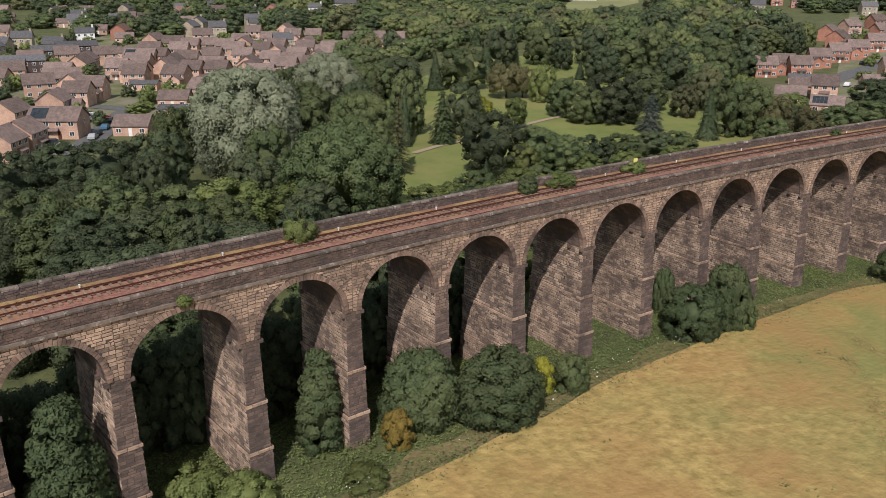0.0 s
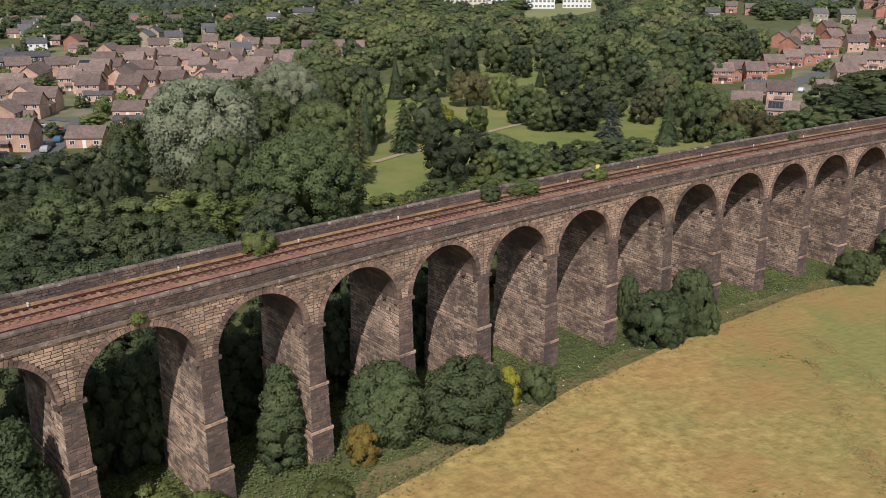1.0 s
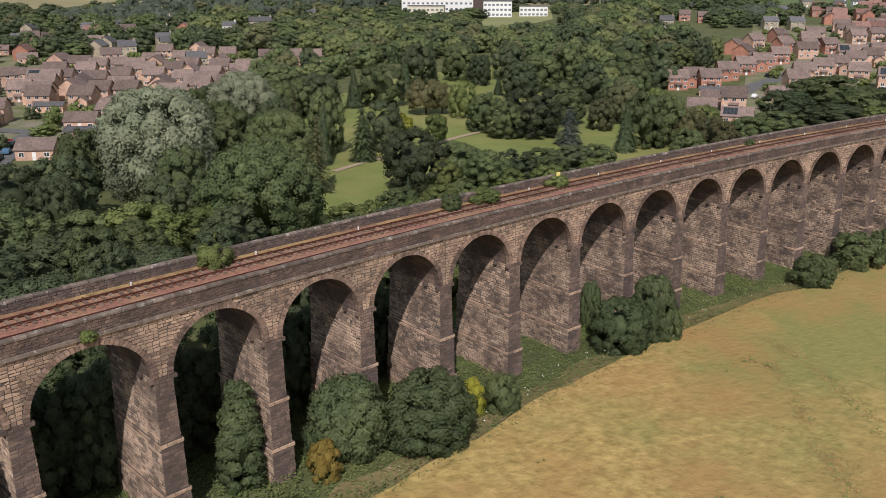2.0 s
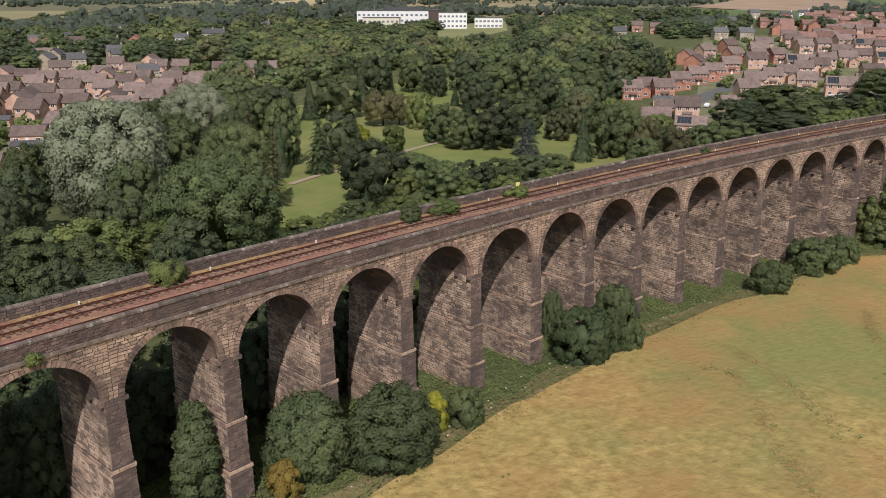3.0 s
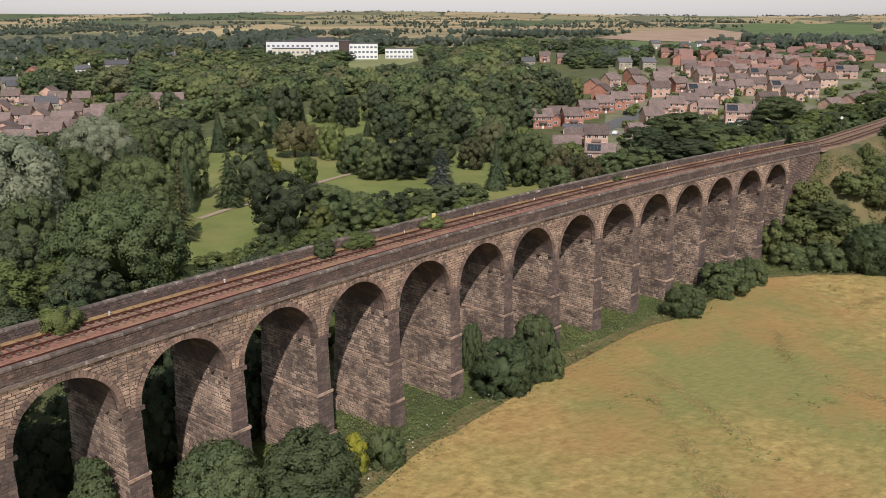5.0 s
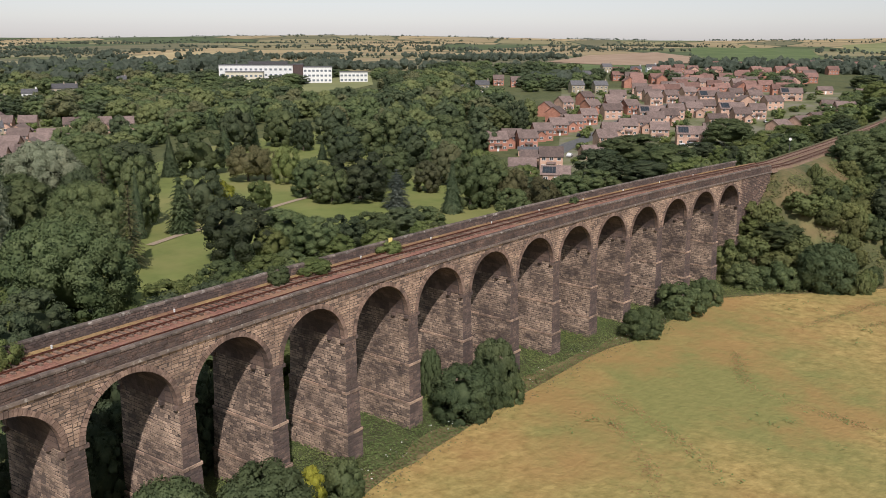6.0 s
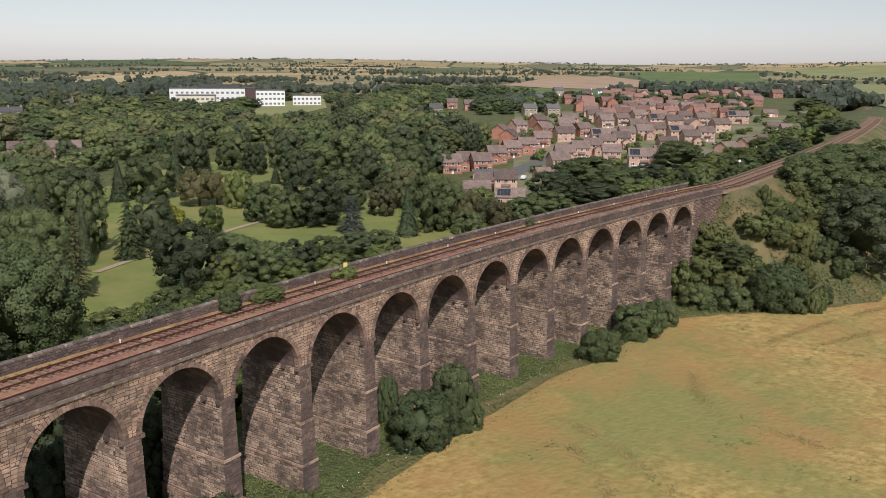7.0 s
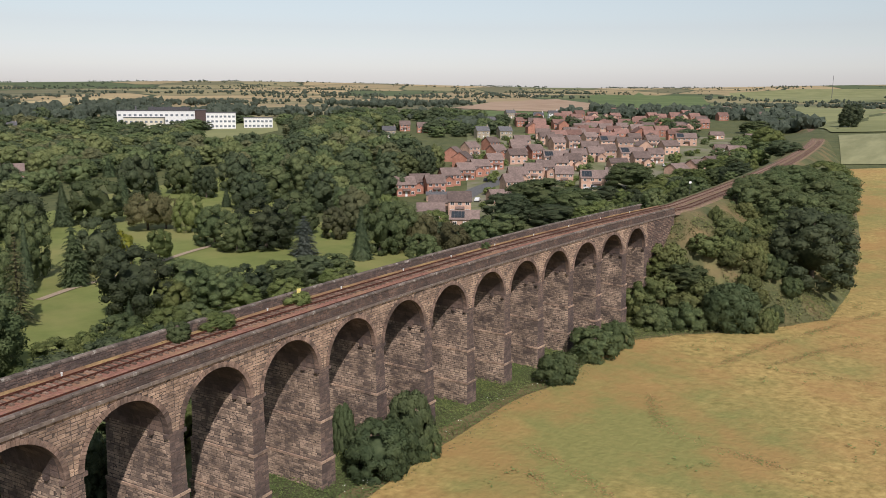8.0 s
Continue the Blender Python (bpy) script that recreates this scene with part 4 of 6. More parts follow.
TAKEN = []
for group in (BEHIND_VIADUCT, LAWN_EDGE_TREES, PARK_TREES, PARK_BACK, BY_THE_PARAPET, FIELD_SIDE_BUSHES, EMBANKMENT_TREES, EMBANKMENT_SCRUB):
    for key, x, y, height, radius in group:
        plant(key, x, y, height, radius)
        TAKEN.append((x, y, radius))


def inside(poly, x, y):
    odd = False
    for (px, py), (qx, qy) in zip(poly, poly[1:] + poly[:1]):
        if (py > y) != (qy > y) and x < (qx - px) * (y - py) / (qy - py) + px:
            odd = not odd
    return odd


class Joined:
    """Trees too many to be told apart, kept for one shared mesh."""

    def __init__(self):
        self.v, self.f, self.ways, self.mats, self.index, self.count = [], [], [], [], [], 0

    def add(self, key, x, y, height, radius, rng):
        k = KINDS[key]
        n = rng.randrange(len(k["crowns"]))
        m = pose(x, y, footing(x, y) - 0.1, 0, 0, rng.uniform(0, 360)) @ Matrix.Diagonal((radius / k["radius"], radius / k["radius"], height / k["height"], 1))
        me = k["crowns"][n]
        co = np.empty(len(me.vertices) * 3)
        me.vertices.foreach_get("co", co)
        co = co.reshape(-1, 3) @ np.array(m.to_3x3()).T + np.array(m.translation)
        tri = np.empty(len(me.loops), np.int32)
        me.loops.foreach_get("vertex_index", tri)
        if me.materials[0] not in self.mats:
            self.mats.append(me.materials[0])
        self.v.append(co)
        ways = NORMALS[me.name] @ np.linalg.inv(np.array(m.to_3x3())) if me.name in NORMALS else np.tile((0.0, 0.0, 1.0), (len(co), 1))
        self.ways.append(ways / np.linalg.norm(ways, axis=1)[:, None])
        self.f.append(tri.reshape(-1, 3) + self.count)
        self.index.append(np.full(len(tri) // 3, self.mats.index(me.materials[0]), np.int32))
        self.count += len(co)

    def finish(self, name, label):
        v, f = np.concatenate(self.v), np.concatenate(self.f).astype(np.int32)
        me = bpy.data.meshes.new(name)
        me.vertices.add(len(v))
        me.vertices.foreach_set("co", v.ravel())
        me.loops.add(f.size)
        me.loops.foreach_set("vertex_index", f.ravel())
        me.polygons.add(len(f))
        me.polygons.foreach_set("loop_start", np.arange(0, f.size, 3, dtype=np.int32))
        me.polygons.foreach_set("loop_total", np.full(len(f), 3, np.int32))
        for mat in self.mats:
            me.materials.append(mat)
        me.polygons.foreach_set("material_index", np.concatenate(self.index))
        me.polygons.foreach_set("use_smooth", [True] * len(me.polygons))
        me.update()
        me.normals_split_custom_set_from_vertices(np.concatenate(self.ways).tolist())
        tagged(part(name, me), label, "woodland", kind="stuff")


WOODLAND = Joined()
SCHOOL_LAND = [(232, 392), (240, 415), (331, 475), (399, 482), (330, 405), (215, 283), (150, 312)]
SCHOOL_FIELD = [(244, 411), (331, 471), (399, 482), (316, 399), (264, 377), (242, 386)]


def wood(poly, count, keys, heights, radii, seed, gap=0.75, keep_off=(), joined=False):
    """Scatters trees over an outline, clear of those that stand."""
    rng = random.Random(seed)
    xs, ys = [p[0] for p in poly], [p[1] for p in poly]
    done = tries = 0
    while done < count and tries < count * 30:
        tries += 1
        x, y = rng.uniform(min(xs), max(xs)), rng.uniform(min(ys), max(ys))
        r = rng.uniform(*radii)
        if not inside(poly, x, y) or any(inside(p, x, y) for p in keep_off) or not clear_of(x, y, TAKEN, gap):
            continue
        key, height = rng.choice(keys), rng.uniform(*heights)
        if joined:
            WOODLAND.add(key, x, y, height, r, rng)
        else:
            plant(key, x, y, height, r)
        TAKEN.append((x, y, r))
        done += 1


# ---- houses ----
def window_parts(parent, x, y, z, w, h, turn, proud=0.05, plain=False):
    """A white frame with two dark panes, on a wall that faces -y (turned by degrees about z)."""
    m = pose(x, y, z, 0, 0, turn)
    t = 0.10
    xs, zs = (-w / 2, -w / 2 + t, -t / 2, t / 2, w / 2 - t, w / 2), (-h / 2, -h / 2 + t, h / 2 - t, h / 2)
    v = [(p, -proud, q) for q in zs for p in xs] + [(p, 0.05, q) for q in (zs[0], zs[3]) for p in (xs[0], xs[5])]
    f, glass = [(0, 5, 25, 24), (5, 23, 27, 25), (23, 18, 26, 27), (18, 0, 24, 26)], []
    for j in range(3):
        for i in range(5):
            (glass if j == 1 and i in (1, 3) else f).append((j * 6 + i, j * 6 + i + 1, j * 6 + i + 7, j * 6 + i + 6))
    if plain:
        me = mesh_of("window", v, f + glass, WHITE)
        me.materials.append(GLASS)
        me.polygons.foreach_set("material_index", [0] * len(f) + [1] * len(glass))
        part("window", me, parent, at=m)
        return
    frame_ob = part("window", mesh_of("window", v, f, WHITE), parent, at=m)
    part("pane", Soup().box(-w / 2 + t / 2, w / 2 - t / 2, -proud * 0.4, 0.04, -h / 2 + t / 2, h / 2 - t / 2).mesh("pane", GLASS), frame_ob)


def gable_body(s, w, d, eaves, ridge, x0=0.0, y0=0.0):
    p = [(x0 - w / 2, y0 - d / 2, -1.2), (x0 + w / 2, y0 - d / 2, -1.2), (x0 + w / 2, y0 + d / 2, -1.2), (x0 - w / 2, y0 + d / 2, -1.2),
         (x0 - w / 2, y0 - d / 2, eaves), (x0 + w / 2, y0 - d / 2, eaves), (x0 + w / 2, y0 + d / 2, eaves), (x0 - w / 2, y0 + d / 2, eaves),
         (x0 - w / 2, y0, ridge - 0.12), (x0 + w / 2, y0, ridge - 0.12)]
    return s.add(p, [(0, 1, 5, 4), (2, 3, 7, 6), (1, 2, 6, 9, 5), (3, 0, 4, 8, 7), (4, 5, 9, 8), (6, 7, 8, 9)])


def gable_roof(s, w, d, eaves, ridge, over=0.35, x0=0.0, y0=0.0, t=0.18):
    e = eaves - over * (ridge - eaves) / (d / 2)
    for sy in (-1, 1):
        a = [(x0 - w / 2 - over, y0 + sy * (d / 2 + over), e), (x0 + w / 2 + over, y0 + sy * (d / 2 + over), e), (x0 + w / 2 + over, y0, ridge), (x0 - w / 2 - over, y0, ridge)]
        b = [(x, y, z + t) for x, y, z in a]
        s.add(a + b, [(0, 1, 2, 3), (7, 6, 5, 4), (0, 4, 5, 1), (1, 5, 6, 2), (2, 6, 7, 3), (3, 7, 4, 0)])
    return s


HOUSES = {}


def house(key, label, wall, roof, w, d, eaves, rise, storeys, cols, wing=None, chimney=False, porch=True, solar=False, far=False):
    h = thing("house", label, "house", "houses of the town")
    part("wall", gable_body(Soup(), w, d, eaves, eaves + rise).mesh("wall", wall), h)
    part("roof", gable_roof(Soup(), w, d, eaves, eaves + rise).mesh("roof", roof), h)
    step = w / cols
    for f in range(storeys):
        z = 1.35 + 2.55 * f
        for c in range(cols):
            x = -w / 2 + step * (c + 0.5)
            if f == 0 and c == cols // 2 and not far:
                part("door", Soup().box(x - 0.45, x + 0.45, -d / 2 - 0.06, -d / 2 + 0.05, -0.6, 2.0).mesh("door", WHITE if cols % 2 else RAIL), h)
                continue
            window_parts(h, x, -d / 2, z, 1.35, 1.15, 0, plain=far)
            if not far:
                window_parts(h, x, d / 2, z, 1.2, 1.1, 180, plain=True)
        if not far and f == storeys - 1:
            window_parts(h, w / 2, 0.6, z, 0.7, 1.0, 90, plain=True)
    if chimney:
        part("chimney", Soup().box(w / 2 - 1.1, w / 2 - 0.3, -0.45, 0.45, eaves, eaves + rise + 1.1).box(w / 2 - 1.18, w / 2 - 0.22, -0.53, 0.53, eaves + rise + 1.1, eaves + rise + 1.25).mesh("chimney", wall), h)
    if porch:
        s = Soup().add([(-1.6, -d / 2 - 1.2, 2.15), (1.6, -d / 2 - 1.2, 2.15), (1.6, -d / 2, 2.75), (-1.6, -d / 2, 2.75), (-1.6, -d / 2 - 1.2, 2.3), (1.6, -d / 2 - 1.2, 2.3), (1.6, -d / 2, 2.9), (-1.6, -d / 2, 2.9)],
                       [(3, 2, 1, 0), (4, 5, 6, 7), (0, 1, 5, 4), (1, 2, 6, 5), (2, 3, 7, 6), (3, 0, 4, 7)])
        part("porch_roof", s.mesh("porch_roof", roof), h)
    if wing:
        ww, wd, we, wr, wx = wing
        s = gable_body(Soup(), wd, ww, we, we + wr)
        turned = [(wx - y, -d / 2 - wd / 2 + 0.5 + x, z) for x, y, z in s.v]
        part("wing_wall", mesh_of("wing_wall", turned, s.f, wall), h)
        s = gable_roof(Soup(), wd, ww, we, we + wr)
        turned = [(wx - y, -d / 2 - wd / 2 + 0.5 + x, z) for x, y, z in s.v]
        part("wing_roof", mesh_of("wing_roof", turned, s.f, roof), h)
        if not far:
            window_parts(h, wx, -d / 2 - wd + 0.5, 1.4, 1.5, 1.15, 0)
    if solar:
        k = rise / (d / 2)
        y1, y0 = -d / 2 + 0.4, -0.7
        z = lambda y: eaves + (y + d / 2) * k + 0.26
        for c in range(4):
            x0 = -w / 2 + 0.4 + c * 1.05
            part("solar_panel", mesh_of("solar_panel", [(x0, y1, z(y1)), (x0 + 1, y1, z(y1)), (x0 + 1, y0, z(y0)), (x0, y0, z(y0)), (x0, y1, z(y1) - .06), (x0 + 1, y1, z(y1) - .06), (x0 + 1, y0, z(y0) - .06), (x0, y0, z(y0) - .06)],
                                        [(0, 1, 2, 3), (0, 4, 5, 1), (1, 5, 6, 2), (2, 6, 7, 3), (3, 7, 4, 0)], GLASS), h)
    HOUSES[key] = (h, [])


house("pink", "pinkish brick two-storey house with a brown tiled roof", BRICK_PINK, ROOF, 7.8, 8.2, 4.7, 2.9, 2, 3)
house("wing", "pinkish brick house with a gabled front wing", BRICK_PINK, ROOF, 8.2, 8.0, 4.7, 2.8, 2, 3, wing=(4.0, 3.5, 3.0, 1.5, 1.8), porch=False)
house("semi", "pair of pinkish brick houses with solar panels on the roof", BRICK_PINK, ROOF, 12.5, 8.2, 4.7, 2.9, 2, 4, solar=True)
house("bungalow", "low pinkish brick bungalow with a brown roof", BRICK_PINK, ROOF, 9.0, 7.5, 2.6, 2.3, 1, 3, porch=False)
house("solarlow", "low pinkish brick bungalow with solar panels on its roof", BRICK_PINK, ROOF, 9.0, 7.5, 2.6, 2.3, 1, 3, porch=False, solar=True)
house("red", "red brick two-storey house with a brown tiled roof", BRICK_RED, ROOF, 7.8, 8.2, 4.7, 2.9, 2, 3)
house("redwing", "red brick house with a gabled front wing", BRICK_RED, ROOF, 8.2, 8.0, 4.7, 2.8, 2, 3, wing=(4.0, 3.0, 3.0, 1.5, -1.8), porch=False)
house("dark", "terrace of dark brick houses with pale window bands", BRICK_DARK, SLATE, 17.0, 7.5, 5.2, 1.9, 2, 6, porch=False)
house("buff", "old buff stone house with a slate roof and chimney", BUFF, SLATE, 9.0, 7.5, 5.4, 2.8, 2, 3, chimney=True, porch=False)
house("white", "white rendered house with a dark roof", WHITE, SLATE, 9.0, 7.0, 5.2, 2.4, 2, 3, chimney=True, porch=False)
house("garage", "low garage block with a grey roof", BRICK_PINK, SLATE, 9.0, 5.5, 2.3, 0.9, 1, 3, porch=False, far=True)
house("farred", "distant red brick house with a red tiled roof", BRICK_RED, ROOF_RED, 9.5, 8.0, 4.7, 2.9, 2, 3, porch=False, far=True)
house("farbuff", "distant buff stone house with a slate roof", BUFF, SLATE, 9.0, 7.5, 5.4, 2.8, 2, 3, porch=False, far=True, chimney=True)
house("farlow", "low pinkish bungalow with a brown roof", BRICK_PINK, ROOF, 9.0, 7.5, 2.6, 2.3, 1, 3, porch=False, far=True)
house("farpink", "distant pinkish brick house with a tiled roof", BRICK_PINK, ROOF, 9.5, 8.0, 4.7, 2.9, 2, 3, porch=False, far=True)

PLOTS = []


def settle(key, x, y, turn):
    if any((x - u) ** 2 + (y - v) ** 2 < 49 for u, v in PLOTS):
        return
    PLOTS.append((x, y))
    first, used = HOUSES[key]
    m = pose(x, y, terrain(x, y) + 0.05, 0, 0, turn)
    if used:
        copy_thing(first, m)
    else:
        first.matrix_basis = m
    used.append(1)
    TAKEN.append((x, y, 7.0))


LEFT_STREETS = [
    ("semi", -125.9, 169.9, -33),
    ("wing", -134.7, 189.5, 50),
    ("wing", -131.1, 187.0, 50),
    ("pink", -136.3, 156.2, 55),
    ("pink", -141.9, 147.5, 55),
    ("wing", -121.2, 202.8, 60),
    ("pink", -111.8, 217.1, -30),
    ("wing", -105.0, 228.7, -30),
    ("pink", -108.6, 239.6, 55),
    ("pink", -85.9, 275.7, -30),
    ("pink", -85.4, 252.0, -30),
    ("garage", -85.5, 240.4, -30),
    ("bungalow", -108.8, 163.2, -33),
    ("bungalow", -86.8, 200.9, -33),
    ("garage", -91.9, 183.7, -33),
    ("wing", -76.0, 204.6, -50),
    ("dark", -113.9, 313.8, -10),
    ("dark", -97.4, 341.7, -8),
    ("dark", -85.3, 354.0, -5),
    ("dark", -122.8, 303.2, -12),
    ("semi", -69.0, 307.6, -35),
    ("pink", -61.7, 307.6, -35),
    ("pink", -47.6, 324.3, -30),
]
LEFT_CLOSE = [
    ("pink", -41.0, 299.5, -35),
    ("wing", -73.2, 244.1, -40),
    ("pink", -64.1, 254.3, -40),
    ("wing", -55.6, 250.7, -40),
    ("pink", -38.6, 336.3, -35),
    ("wing", -30.1, 335.7, -35),
    ("pink", -24.8, 327.5, -35),
    ("wing", -11.4, 344.1, -35),
    ("wing", -30.0, 292.4, -35),
    ("bungalow", -36.2, 298.9, 55),
    ("pink", -15.4, 306.8, -40),
    ("wing", -3.8, 317.3, -40),
    ("pink", -0.5, 311.6, -40),
    ("wing", 5.2, 304.6, -40),
    ("pink", -25.2, 272.7, -40),
    ("wing", -10.3, 279.8, -40),
    ("wing", -48.4, 216.6, -50),
    ("bungalow", -43.2, 211.7, -50),
]
LEFT_UPPER = [
    ("pink", 7.6, 375.7, -35),
    ("pink", 3.7, 344.8, -35),
    ("wing", 11.0, 376.5, -35),
    ("wing", 20.2, 353.1, -35),
    ("pink", 28.9, 347.0, -35),
    ("pink", 34.6, 344.3, -35),
    ("bungalow", 23.3, 316.2, -35),
    ("pink", 40.5, 327.8, -30),
    ("wing", 51.9, 321.7, -30),
    ("pink", 58.6, 313.3, -30),
    ("bungalow", 23.2, 300.4, -30),
    ("white", -63.6, 456.4, -10),
    ("bungalow", -56.3, 442.6, -20),
    ("white", -70.9, 406.6, -10),
    ("bungalow", -53.3, 398.7, -20),
    ("buff", -54.0, 503.6, -25),
    ("bungalow", -65.1, 489.3, -25),
    ("buff", -39.4, 469.8, -20),
]
RIGHT_CLOSE = [
    ("red", 121.6, 142.3, -42),
    ("redwing", 133.4, 143.0, -42),
    ("red", 132.3, 134.8, -42),
    ("redwing", 159.0, 144.6, -42),
    ("red", 177.0, 147.8, -42),
    ("redwing", 192.2, 148.9, -42),
    ("red", 214.9, 154.1, -42),
    ("red", 231.7, 188.7, 10),
    ("redwing", 215.4, 172.9, 10),
    ("pink", 257.1, 193.5, -20),
    ("red", 287.4, 197.7, -20),
    ("redwing", 252.3, 173.8, -20),
    ("red", 254.3, 161.9, -30),
    ("red", 264.0, 156.5, -30),
    ("bungalow", 125.3, 99.9, -40),
    ("pink", 151.8, 109.4, -42),
    ("bungalow", 98.8, 109.5, -55),
    ("pink", 93.1, 98.2, -55),
    ("bungalow", 79.5, 101.0, -55),
    ("solarlow", 71.9, 82.9, -60),
    ("garage", 116.5, 122.5, -55),
]
RIGHT_STREETS = [
    ("wing", 177.5, 120.6, -52),
    ("pink", 192.8, 120.8, -52),
    ("wing", 205.2, 120.9, -52),
    ("pink", 220.8, 121.1, -52),
    ("semi", 240.0, 132.2, -52),
    ("wing", 234.5, 120.2, -52),
    ("pink", 255.9, 126.8, -52),
    ("wing", 270.5, 123.5, -52),
    ("pink", 189.2, 103.5, -60),
    ("semi", 182.9, 85.9, -60),
    ("bungalow", 214.7, 89.5, -60),
    ("pink", 309.3, 164.5, -40),
    ("pink", 325.9, 162.2, -40),
    ("wing", 354.0, 163.2, -40),
    ("semi", 334.7, 141.8, -50),
    ("pink", 362.5, 136.8, -50),
    ("pink", 353.0, 121.6, -50),
    ("semi", 277.4, 106.2, -50),
    ("pink", 279.7, 93.9, -50),
    ("bungalow", 248.8, 102.0, -50),
    ("wing", 260.3, 94.5, -50),
]
RIGHT_UPPER = [
    ("semi", 380.4, 109.2, -60),
    ("bungalow", 342.0, 75.7, -60),
    ("bungalow", 301.3, 57.5, -60),
    ("bungalow", 441.7, 106.8, -60),
    ("bungalow", 431.8, 80.6, -60),
    ("bungalow", 235.5, 67.5, -20),
    ("bungalow", 244.0, 60.9, -20),
    ("bungalow", 251.6, 56.5, -20),
    ("buff", 278.1, 283.1, -50),
    ("buff", 316.6, 295.5, -50),
    ("red", 376.8, 325.3, -50),
    ("red", 371.3, 305.2, -50),
    ("red", 380.1, 295.8, -50),
    ("buff", 353.8, 243.2, -40),
    ("buff", 363.3, 230.6, -40),
    ("buff", 458.1, 295.1, -40),
    ("buff", 583.0, 346.6, -40),
    ("farpink", 439.4, 187.9, -50),
    ("farpink", 457.0, 181.6, -50),
    ("farpink", 445.7, 166.2, -50),
    ("farpink", 468.8, 142.2, -50),
]
FAR_ROWS = [
    ("farred", 517.5, 224.4, -50),
    ("farred", 590.7, 241.3, -40),
    ("farred", 502.3, 197.9, -60),
    ("farred", 550.0, 201.8, -50),
    ("farred", 624.9, 218.5, -40),
    ("farred", 546.1, 183.1, -60),
    ("farred", 639.1, 201.5, -50),
    ("farred", 709.1, 212.8, -40),
    ("farred", 627.2, 179.2, -50),
    ("farred", 698.1, 186.7, -60),
    ("farred", 666.9, 164.4, -50),
    ("farred", 798.6, 190.6, -40),
    ("farred", 791.8, 176.8, -50),
    ("farpink", 713.7, 141.7, -60),
    ("farred", 595.1, 291.7, -50),
    ("farred", 627.4, 293.3, -40),
    ("farred", 599.4, 267.4, -50),
    ("white", 777.7, 272.8, -50),
    ("farred", 723.3, 297.8, -50),
    ("farred", 724.5, 272.7, -50),
    ("farpink", 811.7, 225.8, -50),
    ("farpink", 862.7, 214.5, -50),
    ("white", 611.2, 313.8, -50),
    ("white", 556.6, 302.3, -50),
]
PARK_EDGE = [
    ("buff", 122.1, 502.1, -30),
    ("buff", 128.7, 498.8, -30),
    ("white", 171.9, 532.6, -20),
    ("buff", 184.5, 532.3, -30),
    ("buff", 176.2, 555.4, -60),
    ("buff", 87.6, 621.5, -40),
    ("buff", 103.1, 635.0, -30),
    ("buff", 78.4, 556.4, -30),
    ("white", 95.5, 486.0, -30),
    ("buff", 164.2, 380.4, -40),
]

for group in (LEFT_STREETS, LEFT_CLOSE, LEFT_UPPER, RIGHT_CLOSE, RIGHT_STREETS, RIGHT_UPPER, FAR_ROWS, PARK_EDGE):
    for key, x, y, turn in group:
        settle(key, x, y, turn)


def infill(poly, count, keys, turns, seed, gap=1.55):
    """More houses of the same streets, in the gaps between those placed one by one."""
    rng = random.Random(seed)
    xs, ys = [p[0] for p in poly], [p[1] for p in poly]
    done = tries = 0
    while done < count and tries < 1500:
        tries += 1
        x, y = rng.uniform(min(xs), max(xs)), rng.uniform(min(ys), max(ys))
        if inside(poly, x, y) and clear_of(x, y, TAKEN, gap):
            settle(rng.choice(keys), x, y, rng.choice(turns) + rng.uniform(-6, 6))
            done += 1


def ring(az0, az1, d0, d1, n=8):
    """An outline between two bearings (degrees clockwise from +y) and two distances from the valley's south-west."""
    at = lambda az, d: (-160 + d * math.sin(math.radians(az)), -60 + d * math.cos(math.radians(az)))
    return [at(az0 + (az1 - az0) * k / n, d0) for k in range(n + 1)] + [at(az1 - (az1 - az0) * k / n, d1) for k in range(n + 1)]


infill(ring(4, 14, 300, 400), 14, ["farpink", "farpink", "farlow"], (-30, 55, -12), 3)
infill(ring(13, 26, 300, 420), 26, ["farpink", "farpink", "farlow"], (-35, 52), 4)
infill(ring(4, 24, 420, 640), 46, ["farbuff", "farpink", "farbuff", "farlow", "farred"], (-30, 50, -15), 5)
infill(ring(61, 72, 430, 560), 10, ["farpink"], (-55, -45, 35), 6)
infill(ring(62, 74, 560, 800), 60, ["farred", "farpink", "farred"], (-50, -60, 35), 7)
for first, used in HOUSES.values():
    if not used:
        for o in (*first.children_recursive, first):
            bpy.data.objects.remove(o)


# ---- streets, gardens, cars ----
sheet("estate_ground", "gardens, drives and paving between the houses", ring(3, 27, 232, 500), GARDEN, lift=0.06, cell=24, category="gardens")
sheet("estate_ground", "gardens, drives and paving between the houses", ring(58.5, 76, 285, 640), GARDEN, lift=0.06, cell=24, category="gardens")


def street(label, points, wide, mat=None):
    line = spline(points, 4.0)
    v = []
    for k, p in enumerate(line):
        d = (line[min(k + 1, len(line) - 1)] - line[max(k - 1, 0)]).normalized()
        for off in (-wide / 2, wide / 2):
            q = p + Vector((-d.y, d.x)) * off
            v.append((q.x, q.y, terrain(q.x, q.y) + 0.16))
    me = mesh_of("road", v, [(2 * k + 1, 2 * k, 2 * k + 2, 2 * k + 3) for k in range(len(line) - 1)], mat or ASPHALT)
    tagged(part("road", me), label, "road", kind="structure")


